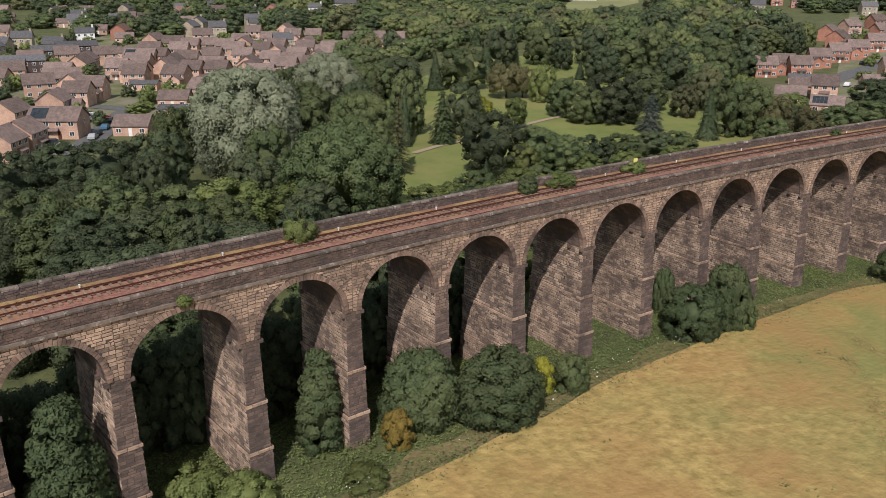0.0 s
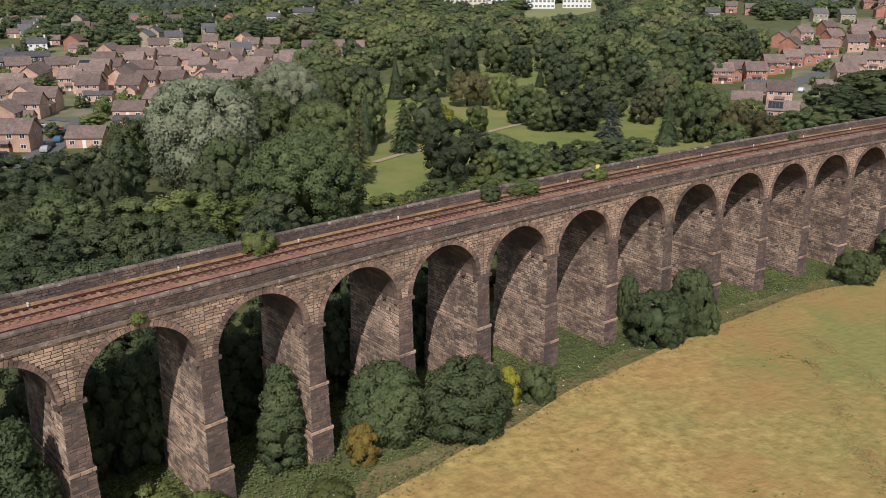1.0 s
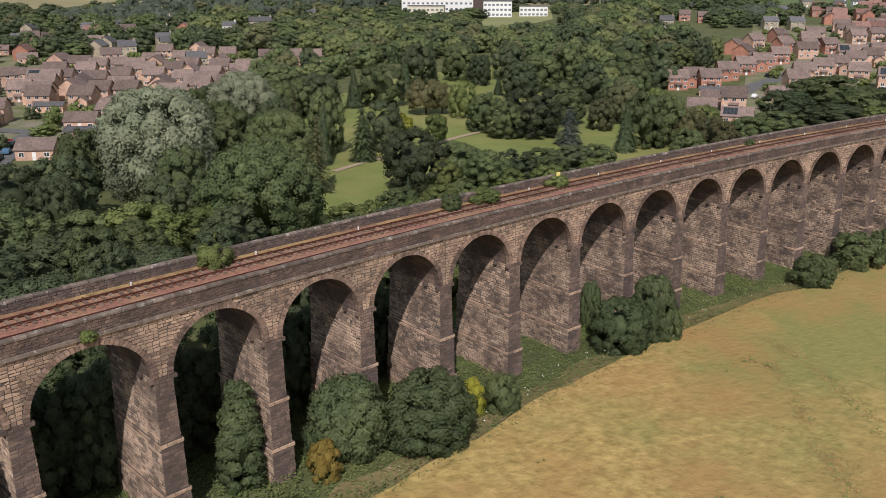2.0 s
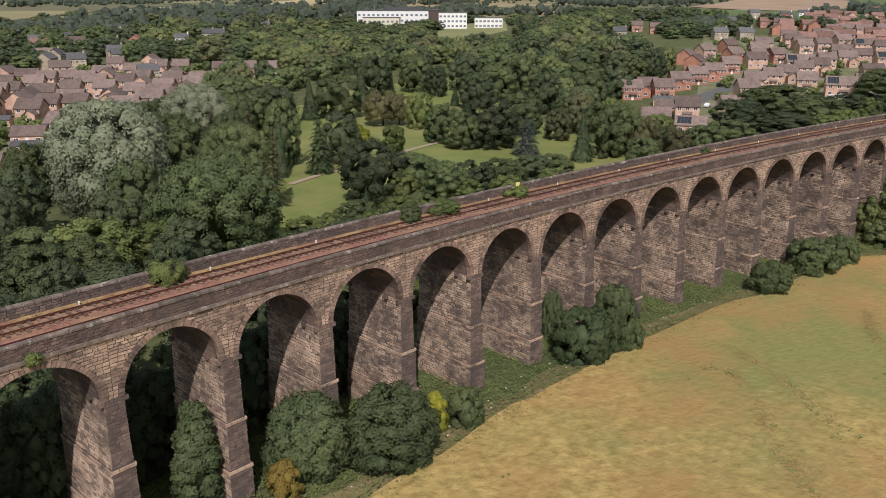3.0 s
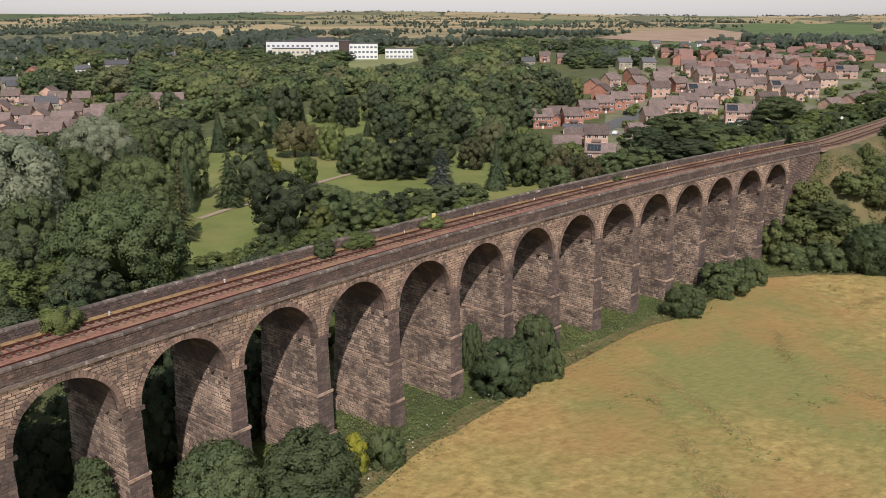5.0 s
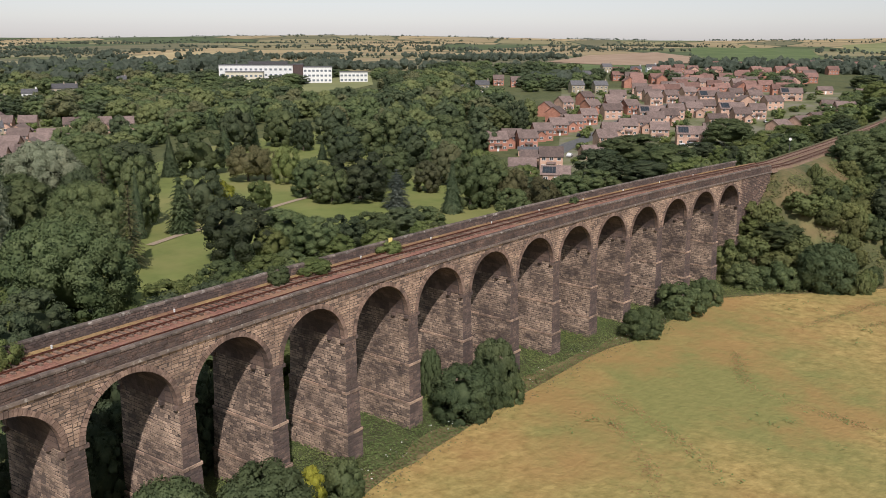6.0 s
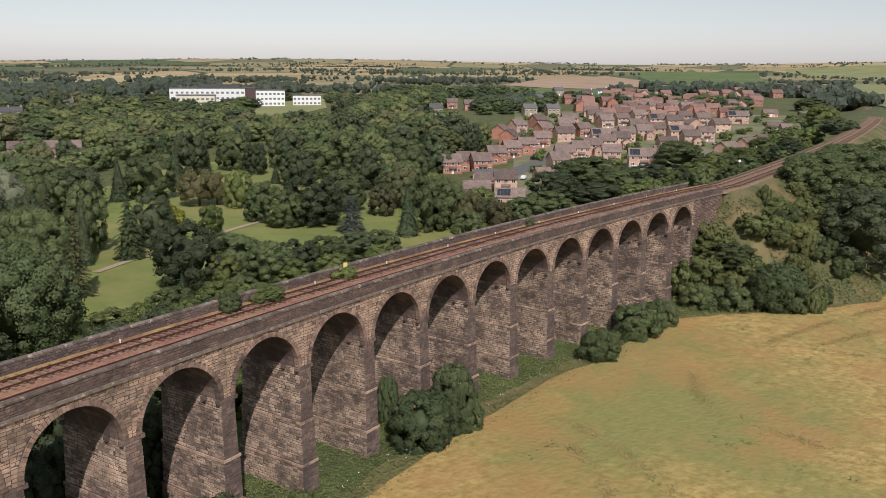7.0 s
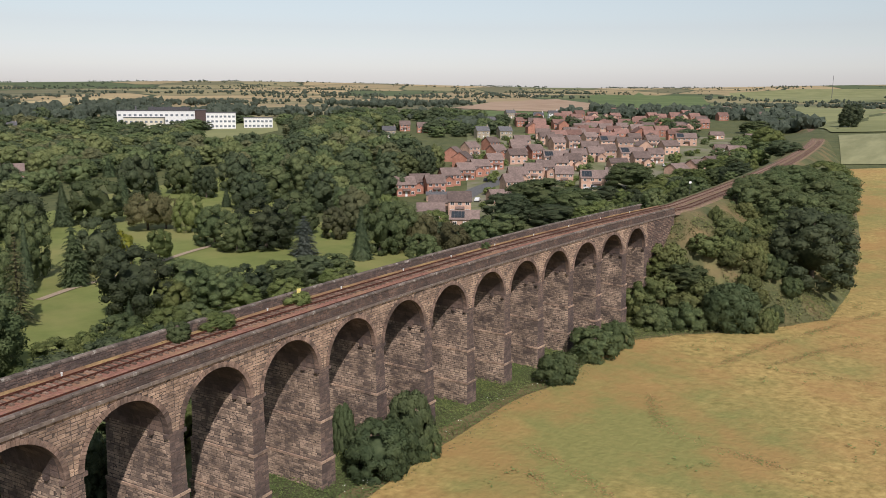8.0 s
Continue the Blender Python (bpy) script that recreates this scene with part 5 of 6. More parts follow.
street("grey asphalt estate road with parked cars", [(-131.1, 146.2), (-121.0, 159.0), (-109.6, 184.4), (-100.4, 201.1), (-90.5, 214.0), (-73.7, 232.7)], 7)
street("grey asphalt side road into the close", [(-100.4, 201.1), (-108.2, 212.1), (-112.6, 214.9)], 6)
street("grey asphalt road winding between the houses", [(-42.1, 238.3), (-36.8, 275.6), (-42.1, 302.2), (-54.0, 319.8), (-64.5, 345.5), (-70.2, 353.0)], 7)
street("pale grey asphalt road curving through the estate", [(125.1, 117.5), (154.5, 126.0), (186.0, 132.5), (221.9, 141.2), (257.1, 147.8), (300.5, 154.9), (360.2, 158.9)], 8)
street("trodden gravel path across the park lawn", [(-60.6, 102.3), (-49.6, 106.5), (-40.3, 108.2), (-28.1, 110.6), (-18.6, 115.5), (-4.8, 120.0), (8.4, 122.5)], 1.8, GRAVEL)
plant("fardark", 556.0, 37.6, 13, 8.5)


def car_profile(length, height, van):
    l, h = length / 2, height
    if van:
        return [(-l, 0.35), (l, 0.35), (l, 0.9), (l - 0.9, 1.15), (l - 1.5, h), (-l, h)]
    return [(-l, 0.35), (l, 0.35), (l, 0.75), (l - 1.2, 0.9), (l - 1.9, h), (-l + 1.0, h), (-l + 0.2, 0.95), (-l, 0.9)]


CAR_PAINT = [material(n, tuple(0.85 * v for v in c), c, 2, rough=0.3) for n, c in (("white_car_paint", (0.75, 0.75, 0.75)), ("dark_car_paint", (0.03, 0.035, 0.04)), ("blue_car_paint", (0.08, 0.16, 0.25)), ("red_car_paint", (0.45, 0.03, 0.03)), ("silver_car_paint", (0.4, 0.41, 0.42)))]
TYRE = material("tyre_rubber", (0.015, 0.015, 0.015), (0.03, 0.03, 0.03), 4)


def car(x, y, turn, paint, word, van=False):
    c = thing("car", word + (" van parked beside the houses" if van else " car parked beside the houses"), "van" if van else "car", "parked cars", at=pose(x, y, terrain(x, y) + 0.2, 0, 0, turn))
    prof, w = car_profile(5.0 if van else 4.3, 2.1 if van else 1.45, van), 0.88
    n = len(prof)
    s = Soup().add([(px, sy * (w - (0.12 if pz > 1 else 0)), pz) for sy in (-1, 1) for px, pz in prof], [tuple(range(n)), tuple(range(2 * n - 1, n - 1, -1))] + [(k, n + k, n + (k + 1) % n, (k + 1) % n) for k in range(n)])
    part("body", s.mesh("body", paint), c)
    top = 2.0 if van else 1.38
    part("windows", Soup().box(-1.05 if not van else 0.75, 0.45 if not van else 1.3, -w + 0.06, w - 0.06, 0.98, top - 0.12).mesh("windows", GLASS), c, "dark glass")
    for px in (-1.35, 1.35):
        for sy in (-1, 1):
            s = Soup()
            tube(s, (px, sy * w - 0.1 * sy, 0.32), (px, sy * w + 0.04 * sy, 0.32), 0.32, 0.32, 12)
            s.add([(px + 0.3 * math.cos(6.2832 * k / 12), sy * (w + 0.04), 0.32 + 0.3 * math.sin(6.2832 * k / 12)) for k in range(12)], [tuple(range(12))])
            part("wheel", s.mesh("wheel", TYRE), c)


WORDS = ("white", "dark", "blue", "red", "silver")
CARS = [(-114.3, 172.4, 65, 2, 0), (-119.9, 160.9, 65, 4, 0), (-117.9, 165.4, 65, 1, 0), (-130.5, 155.4, -30, 1, 1), (-128.3, 152.5, -30, 4, 0), (-110.9, 182.1, 65, 1, 0), (-114.3, 188.5, 20, 0, 1), (-111.5, 188.7, 20, 3, 0), (-115.6, 304.7, -20, 0, 0), (-47.3, 309.2, -35, 0, 0), (-50.4, 316.7, -35, 4, 0), (-62.4, 238.9, -40, 3, 0), (-32.3, 284.2, -30, 2, 0), (-86.9, 241.2, -30, 4, 0), (180.3, 128.7, 20, 1, 0), (122.1, 108.0, 20, 0, 0), (173.0, 84.7, -60, 0, 0), (178.1, 83.1, -60, 4, 0), (176.2, 135.8, 20, 1, 0), (266.1, 83.8, 30, 0, 0), (225.1, 116.5, 30, 4, 0)]

for x, y, turn, k, van in CARS:
    car(x, y, turn, CAR_PAINT[k], WORDS[k], bool(van))


# ---- woods, fields and buildings of the distance ----
LAWN_OPEN = [(-80, 82), (-16, 180), (10, 196), (61, 240), (118, 245), (118, 215), (56, 153), (45, 108), (24, 68), (-10, 60), (-70, 66)]
ESTATE = [(62, 72), (64, 106), (90, 126), (96, 148), (190, 188), (226, 215), (250, 262), (300, 310), (400, 350), (620, 370), (640, 260), (560, 110), (320, 52), (236, 52), (170, 76)]
wood([(-178, 3.5), (-150, 6.5), (-108, 9.6), (-108, 12.5), (-150, 9.5), (-178, 6.5)], 40, ["dark"], (8.5, 10.5), (2.6, 3.2), 10, 0.45)
wood([(-200, 20), (-130, 20), (-60, 15), (-58, 40), (-95, 47), (-110, 90), (-200, 84)], 60, ["dark", "dark", "oak", "dark"], (7, 11.5), (3.4, 5.6), 11, 0.72)
wood([(-112, 18), (-60, 16), (-54, 60), (-84, 64), (-104, 46)], 26, ["light", "shrub", "light", "oak"], (4.5, 6.8), (2.8, 4.2), 33, 0.6)
wood([(-60, 15), (-5, 13), (14, 24), (22, 45), (8, 60), (-60, 56)], 44, ["oak", "light", "shrub", "light"], (4, 6.5), (2.8, 4.3), 12, 0.62)
wood([(-112, 92), (-66, 92), (-60, 130), (-20, 188), (-40, 200), (-84, 170), (-106, 130)], 24, ["midoak", "oak", "midoak", "dark"], (9, 13), (4.5, 6.5), 13, 0.8, [LAWN_OPEN])
wood([(-30, 205), (56, 274), (96, 278), (125, 248), (103, 180), (56, 122), (72, 120), (126, 148), (174, 173), (216, 213), (215, 283), (185, 350), (90, 365), (20, 290)], 120, ["midoak", "middark", "midlight", "midoak", "middark", "midbrown", "midlight", "midoak", "fir"], (8, 14), (4.2, 7.5), 16, 0.95, [LAWN_OPEN, ESTATE], True)
wood([(26, 62), (40, 60), (56, 74), (62, 100), (60, 118), (46, 108)], 9, ["oak", "dark", "light", "midbrown"], (7, 10), (4, 6), 14, 0.75, [LAWN_OPEN, ESTATE])
wood([(16, 14), (60, 12), (110, 16), (170, 20), (230, 26), (230, 44), (90, 50), (40, 50), (20, 40)], 44, ["oak", "dark", "light"], (5, 7.5), (3, 5), 24, 0.7)
wood([(-6, -26), (4, -14), (10, -9), (44, -11), (50, -15), (20, -24), (8, -30)], 44, ["scrubby", "scrubby", "shrub", "scrubby"], (2.0, 3.6), (1.2, 2.2), 51, 0.62)
wood([(90, 365), (185, 350), (215, 283), (216, 213), (238, 225), (338, 280), (342, 292), (268, 353), (223, 400), (142, 456)], 110, ["far", "fardark", "far", "farlight", "farbrown", "fardark"], (7, 10.5), (5, 8.5), 15, 0.8, [ESTATE, SCHOOL_LAND], True)
wood(ring(22, 34, 470, 680), 70, ["far", "fardark", "farlight", "far", "farbrown"], (8, 14), (6, 9), 17, 0.75, (), True)
wood(ring(46, 60, 450, 640), 90, ["far", "fardark", "farlight", "far", "farbrown"], (9, 15), (6, 9), 29, 0.75, [ESTATE, SCHOOL_LAND], True)
wood(ring(34, 46, 450, 600), 80, ["far", "fardark", "farlight", "far", "farbrown"], (5, 8), (5, 8), 28, 0.75, [SCHOOL_FIELD, SCHOOL_LAND], True)
wood(ring(34, 50, 600, 760), 90, ["far", "fardark"], (5, 9), (5, 8), 30, 0.7, [SCHOOL_FIELD, SCHOOL_LAND], True)
wood(ring(50, 60, 640, 860), 70, ["far", "fardark"], (6, 11), (5, 9), 31, 0.75, (), True)
wood(ring(4, 34, 680, 860), 110, ["far", "fardark", "farbrown"], (6, 11), (5, 9), 32, 0.75, (), True)
wood(ring(4, 27, 235, 480), 110, ["garden", "garden", "fardark", "far"], (2.5, 6), (1.8, 3.4), 18, 0.9, (), True)
wood(ring(4, 24, 490, 700), 90, ["far", "fardark"], (7, 11), (5, 8), 22, 0.75, (), True)
wood(ring(59, 76, 290, 620), 120, ["garden", "garden", "garden", "far"], (2.0, 4.2), (1.4, 2.8), 19, 0.9, (), True)
wood(ring(56, 73, 600, 760), 44, ["far", "fardark"], (7, 10), (5, 8), 23, 0.8, (), True)
wood([(230, 30), (330, 44), (480, 74), (470, 90), (300, 66), (230, 48)], 30, ["far", "far", "garden"], (5, 7), (4, 5.5), 25, 0.7, (), True)
WOODLAND.finish("woodland", "mixed woods and garden trees of the town's edge")

STRAW = material("straw_field", (0.38, 0.29, 0.15), (0.50, 0.40, 0.22), 0.02, detail=8)
PALE = material("pale_green_field", (0.17, 0.18, 0.075), (0.27, 0.27, 0.12), 0.015, detail=8)
MEADOW = material("green_meadow", (0.085, 0.12, 0.04), (0.14, 0.18, 0.065), 0.02, detail=8)
YOUNG = material("young_crop", (0.22, 0.22, 0.11), (0.33, 0.315, 0.165), 0.08, detail=8, stretch=(0.3, 1.5, 1), stain=(0.16, 0.165, 0.075), stain_scale=0.06)
EARTH = material("bare_earth", (0.30, 0.20, 0.13), (0.42, 0.30, 0.21), 0.03, detail=8)
FAR_FIELDS = [
    ("bare_earth_site", "wide bare brown earthworks site on the slope", EARTH, [(802, 553), (1263, 758), (1540, 755), (1326, 572), (979, 386), (754, 382), (743, 451)]),
    ("sports_field", "green playing field with pale worn tracks", MEADOW, [(1828, 808), (3164, 1172), (2070, 599), (1210, 318), (876, 331), (1227, 535)]),
    ("green_strip", "green grass strip below the earthworks", MEADOW, [(579, 453), (738, 513), (772, 333), (691, 298), (610, 376)]),
    ("school_field", "pale mown field beside the white building", PALE, SCHOOL_FIELD),
    ("hill_field", "pale green field on the hill", PALE, [(3345, 864), (3695, 654), (3805, 352), (2212, 185), (1841, 310), (1891, 429)]),
    ("hill_field", "olive hill pasture with a lone tree", PALE, [(1364, 239), (1094, 24), (443, -20), (408, 29), (700, 99)]),
    ("crop_strip", "pale green crop with dark wheel tracks", YOUNG, [(390, 22), (439, -20), (265, -32), (253, -0)]),
    ("straw_field", "pale golden straw field", STRAW, [(576, 1232), (904, 1537), (908, 1328), (429, 901)]),
    ("straw_field", "pale golden straw field", STRAW, [(358, 806), (538, 988), (528, 872), (374, 741)]),
    ("straw_field", "pale golden straw field", STRAW, [(969, 938), (1182, 1008), (1187, 912), (958, 830)]),
    ("crop_strip", "golden crop running up to the hedge", CROP, [(239, -2), (259, -33), (109, -59), (39, -64), (24, -42), (39, -33), (98, -28), (188, -15)]),
]
for name, label, mat, outline in FAR_FIELDS:
    sheet(name, label, outline, mat, lift=0.25 if outline[0][0] < 600 else 0.6, cell=12 if outline[0][0] < 600 else 30)
CLEAR = [f[3] for f in FAR_FIELDS]


CLEAR.append(ring(60, 77, 560, 860))


def far_woods():
    """Hedges and woods too far off to tell the trees apart."""
    rng, s = random.Random(8), Soup()
    for _ in range(17000):
        d = 680 + 3500 * rng.random() ** 1.5
        az = rng.uniform(-8, 94)
        x, y = -160 + d * math.sin(math.radians(az)), -60 + d * math.cos(math.radians(az))
        dens = noise.noise(Vector((x * 0.0035, y * 0.0035, 2))) + 0.2 * noise.noise(Vector((x * 0.013, y * 0.013, 5)))
        hedge = abs(noise.noise(Vector((x * 0.0035, y * 0.0035, 9)))) < 0.022
        if not hedge and dens < 0.07 + 0.08 * (d / 4000):
            continue
        if any(inside(p, x, y) for p in CLEAR):
            continue
        z, big = terrain(x, y), 0.6 if hedge else 1.0
        for _ in range(2):
            r = rng.uniform(2.8, 5.5) * big * (1.0 if d < 1300 else 0.7)
            c = Vector((x + rng.uniform(-6, 6), y + rng.uniform(-6, 6), z + r * rng.uniform(0.6, 1.5)))
            off = Vector((rng.uniform(0, 90), 0, 0))
            s.add([c + v * r * (0.9 + 0.7 * noise.noise(v * 2.6 + off)) for v in (ICO_V if d < 950 else ICO_SMALL_V)], ICO_F if d < 950 else ICO_SMALL_F)
            for _ in range(16 if d < 1400 else 4):
                dd = Vector((rng.gauss(0, 1), rng.gauss(0, 1), rng.gauss(0.3, 1))).normalized()
                leaf_cards(s, rng, c + dd * r * rng.uniform(0.85, 1.1), dd, 1.3)
    tagged(part("far_woods", s.mesh("far_woods", LEAF_HAZED)), "distant dark green woods and hedgerows on the hills", "woodland", kind="stuff")


far_woods()


# ---- the long white building ----
def long_white_building(x, y, turn):
    b = thing("school_building", "long white three-storey building with rows of windows and flat roofs", "building", at=pose(x, y, terrain(x, y), 0, 0, turn))

    def block(x0, x1, y0, y1, h, storeys, wall, cols):
        w = part("wall", Soup().box(x0, x1, y0, y1, -4, h).mesh("wall", wall), b)
        part("roof", Soup().box(x0 - 0.3, x1 + 0.3, y0 - 0.3, y1 + 0.3, h, h + 0.5).mesh("roof", SLATE), b)
        me = Soup().box(-0.95, 0.95, -0.08, 0.1, -0.75, 0.75).mesh("window", WINDOW_GREY)
        for f in range(storeys):
            for c in range(cols):
                part("window", me, b, at=pose(x0 + (x1 - x0) * (c + 0.5) / cols, y0, 2.0 + (h - 1.0) / storeys * f))
        return w

    block(-42, 14, -6, 8, 13.5, 3, WHITE, 15)
    block(-36, -8, -16, -6, 8.5, 2, CREAM, 8)
    block(14, 22, -4, 8, 14.0, 1, BRICK_DARK, 1)
    block(22, 44, -5, 8, 12.0, 3, WHITE, 7)
    block(50, 72, 2, 12, 8.0, 2, WHITE, 7)
    part("plant_room", Soup().box(-20, 10, 0, 7, 14, 16.2).mesh("plant_room", SLATE), b)
    for k in range(4):
        part("chimney", Soup().box(-30 + k * 12, -29 + k * 12, 4, 5, 13.5, 17).mesh("chimney", SLATE), b)


long_white_building(280, 470, -44)


# ---- on the deck ----
def cess():
    """Dry grass and weeds along the foot of the far parapet."""
    rng, v = random.Random(3), []
    n = 260
    for k in range(n + 1):
        a = A0 + (A1 + 8 - A0) * k / n
        inner = 7.1 + 0.6 * noise.noise(Vector((a * 0.25, 0, 1))) + 0.2 * noise.noise(Vector((a * 1.1, 0, 2)))
        v += [arc(a, inner, 15.72), arc(a, 7.4, 15.84), arc(a, 7.84, 15.92)]
    f = [(3 * k + i, 3 * k + 3 + i, 3 * k + 4 + i, 3 * k + 1 + i) for k in range(n) for i in range(2)]
    tagged(part("weed_strip", mesh_of("weed_strip", v, f, DRYGRASS, True)), "dry yellow grass along the parapet foot", "weeds", kind="structure")
    s = Soup()
    for _ in range(1500):
        a = rng.uniform(A0, A1)
        p = Vector(arc(a, rng.uniform(7.0, 7.8), 15.9))
        leaf_cards(s, rng, p, Vector((0, 0, 1)), 0.28)
    tagged(part("weeds", s.mesh("weeds", DRYGRASS)), "tufts of dry grass and weeds on the deck", "weeds", kind="stuff")


cess()
POST = Soup().box(-0.05, 0.05, -0.05, 0.05, -0.25, 0.18).box(-0.065, 0.065, -0.065, 0.065, 0.18, 0.29).mesh("marker_post", WHITE)
for a in (-81.5, -69.5, -57.8, -46.2, -33.3, -21.5, -9.0, 3.7, 15.1, 27, 39, 51, 63, 75):
    ob = part("marker_post", POST, at=pose(*arc(a, 7.35, 15.85), 0, 0, -math.degrees(a / RADIUS)))
    tagged(ob, "short white marker post beside the rails", "post", "marker posts")
sign = thing("lineside_sign", "small yellow square sign on a short post", "sign", at=pose(*arc(-16.3, 7.5, 15.8), 0, 0, -20))
part("post", tube(Soup(), (0, 0, -0.2), (0, 0, 1.0), 0.04, 0.04).mesh("post", RAIL), sign)
YELLOW = material("yellow_sign_paint", (0.65, 0.52, 0.16), (0.75, 0.62, 0.22), 3)
part("board", Soup().box(-0.25, 0.25, -0.03, 0.03, 0.95, 1.5).mesh("board", YELLOW), sign, "yellow board")
disc = thing("lineside_sign", "round white speed sign on a grey post", "sign", at=pose(51, 5.2, 15.4, 0, 0, -55))
part("post", tube(Soup(), (0, 0, -0.3), (0, 0, 2.4), 0.05, 0.05).mesh("post", SLATE), disc)
s = Soup()
ringv = [(0.34 * math.cos(6.2832 * k / 24), y, 2.6 + 0.34 * math.sin(6.2832 * k / 24)) for y in (-0.04, 0.04) for k in range(24)]
s.add(ringv, [tuple(range(24)), tuple(range(47, 23, -1))] + [(k, (k + 1) % 24, 24 + (k + 1) % 24, 24 + k) for k in range(24)])
part("board", s.mesh("board", WHITE), disc, "round white board")
for key, a, lat, height, radius in (("brightshrub", -62, 7.5, 2.0, 1.5), ("shrub", -33.6, 7.6, 1.7, 1.3), ("brightshrub", -28.4, 7.5, 1.5, 1.9), ("brightshrub", -16.8, 7.4, 1.3, 1.6), ("shrub", 24.5, 7.6, 1.0, 0.9), ("shrub", 80.7, 9.2, 1.6, 1.3), ("brightshrub", -76.2, 0.0, 0.8, 0.55)):
    x, y, z = arc(a, lat, 15.6)
    plant(key, x, y, height, radius, base=15.6 if lat > 0 else 15.3)


# ---- weeds at the foot of the viaduct, crop growth ----
def undergrowth():
    rng, s, bright, flowers = random.Random(9), Soup(), Soup(), Soup()
    for _ in range(44000):
        x = rng.uniform(-172, -8)
        edge = float(np.interp(x, [p[0] for p in CROP_EDGE[:11]], [p[1] for p in CROP_EDGE[:11]]))
        y = edge + rng.random() ** 0.8 * (11.5 - edge) * 0.75
        lush = noise.noise(Vector((x * 0.12, y * 0.2, 1)))
        h = 0.15 + max(0, 0.7 * (0.5 + lush)) * rng.random()
        p = Vector((x, y, terrain(x, y) + h))
        leaf_cards(bright if lush > 0.22 else s, rng, p, Vector((0, 0, 1)), 0.3)
    edge_x, edge_y = [p[0] for p in CROP_EDGE[:13]], [p[1] for p in CROP_EDGE[:13]]
    dry = Soup()
    for _ in range(9000):
        x = rng.uniform(-165, 25)
        y = float(np.interp(x, edge_x, edge_y)) + rng.gauss(0.3, 1.1)
        leaf_cards(dry if rng.random() < 0.6 else s, rng, Vector((x, y, terrain(x, y) + rng.uniform(0.15, 0.6))), Vector((0, 0, 1)), 0.3)
    tagged(part("margin_grass", dry.mesh("margin_grass", FRINGE)), "dry grass tufts along the crop's edge", "grass", kind="stuff")
    for _ in range(260):
        x = rng.uniform(-140, -20)
        edge = float(np.interp(x, [p[0] for p in CROP_EDGE[:11]], [p[1] for p in CROP_EDGE[:11]]))
        if noise.noise(Vector((x * 0.25, 0, 4))) < 0.05:
            continue
        y = edge + rng.uniform(0.8, 3.2)
        leaf_cards(flowers, rng, Vector((x, y, terrain(x, y) + rng.uniform(0.6, 1.0))), Vector((0, 0, 1)), 0.22)
    tagged(part("undergrowth", s.mesh("undergrowth", LEAF_WEED)), "tangled green weeds and nettles below the arches", "weeds", kind="stuff")
    tagged(part("undergrowth", bright.mesh("undergrowth", LEAF_LIGHT)), "bright green broad-leaved weeds below the arches", "weeds", kind="stuff")
    tagged(part("wild_flowers", flowers.mesh("wild_flowers", FLOWER)), "white umbels of wild flowers beside the crop", "flowers", kind="stuff")
    scrub = Soup()
    for _ in range(26000):
        x, y = rng.uniform(-12, 90), rng.uniform(-34, 0)
        z = footing(x, y)
        if z < terrain(x, y) + 0.1 and inside(CROP_EDGE, x, y - 1):
            continue
        if bank_height(x, y) > 14.6 or noise.noise(Vector((x * 0.09, y * 0.09, 8))) < -0.02:
            continue
        leaf_cards(scrub, rng, Vector((x, y, z + rng.uniform(0.1, 0.9))), Vector((0, -0.3, 1)), 0.5)
    tagged(part("scrub", scrub.mesh("scrub", LEAF_SCRUB)), "yellow-green bramble and scrub on the embankment", "scrub", kind="stuff")


undergrowth()


def crop_growth():
    """Weeds and tracks that break up the surface of the crop."""
    rng, green, brown = random.Random(12), Soup(), Soup()
    for _ in range(420):
        x, y = rng.uniform(-130, 40), -8 - 55 * rng.random()
        if not inside(CROP_EDGE, x, y) or noise.noise(Vector((x * 0.07, y * 0.07, 3))) < 0.12:
            continue
        for _ in range(rng.randrange(2, 9)):
            leaf_cards(green, rng, Vector((x + rng.gauss(0, 0.35), y + rng.gauss(0, 0.35), terrain(x, y) + 0.6 + rng.uniform(0, 0.35))), Vector((0, 0, 1)), 0.36)
    # trampled tracks and lodged hollows, where greener weeds have come through
    tracks = ([(-44.9, -19.8), (-53.4, -24), (-57, -28.4), (-58.5, -36), (-60, -44)], [(-23.7, -27.7), (-17.8, -32.4), (-6.5, -37.2), (6, -46)], [(-22.5, -32.9), (-22.2, -38), (-22, -47)], [(-88.8, -25.2), (-89, -29), (-91, -34)],
              [(-30, -23), (-12, -27.5), (6, -34), (24, -41)], [(-76, -17), (-82, -24), (-92, -33), (-99, -44)], [(-70, -13), (-74, -22), (-80, -31)])
    for points in tracks:
        for p in spline(points, 0.22):
            broken = noise.noise(Vector((p.x * 0.2, p.y * 0.2, 6)))
            for _ in range(9 if broken > -0.1 else 2):
                q = p + Vector((rng.gauss(0, 0.55), rng.gauss(0, 0.55)))
                leaf_cards(green if rng.random() < 0.28 + 0.5 * broken else brown, rng, Vector((q.x, q.y, terrain(q.x, q.y) + 0.47 + rng.uniform(0, 0.08))), Vector((0, 0, 2)), 0.26)
    tagged(part("lodged_crop", brown.mesh("lodged_crop", CROP_BROWN)), "flattened reddish-brown stalks along tracks in the crop", "crop", kind="stuff")
    tagged(part("crop_weeds", green.mesh("crop_weeds", LEAF_WEED)), "green weeds standing in the crop", "weeds", kind="stuff")


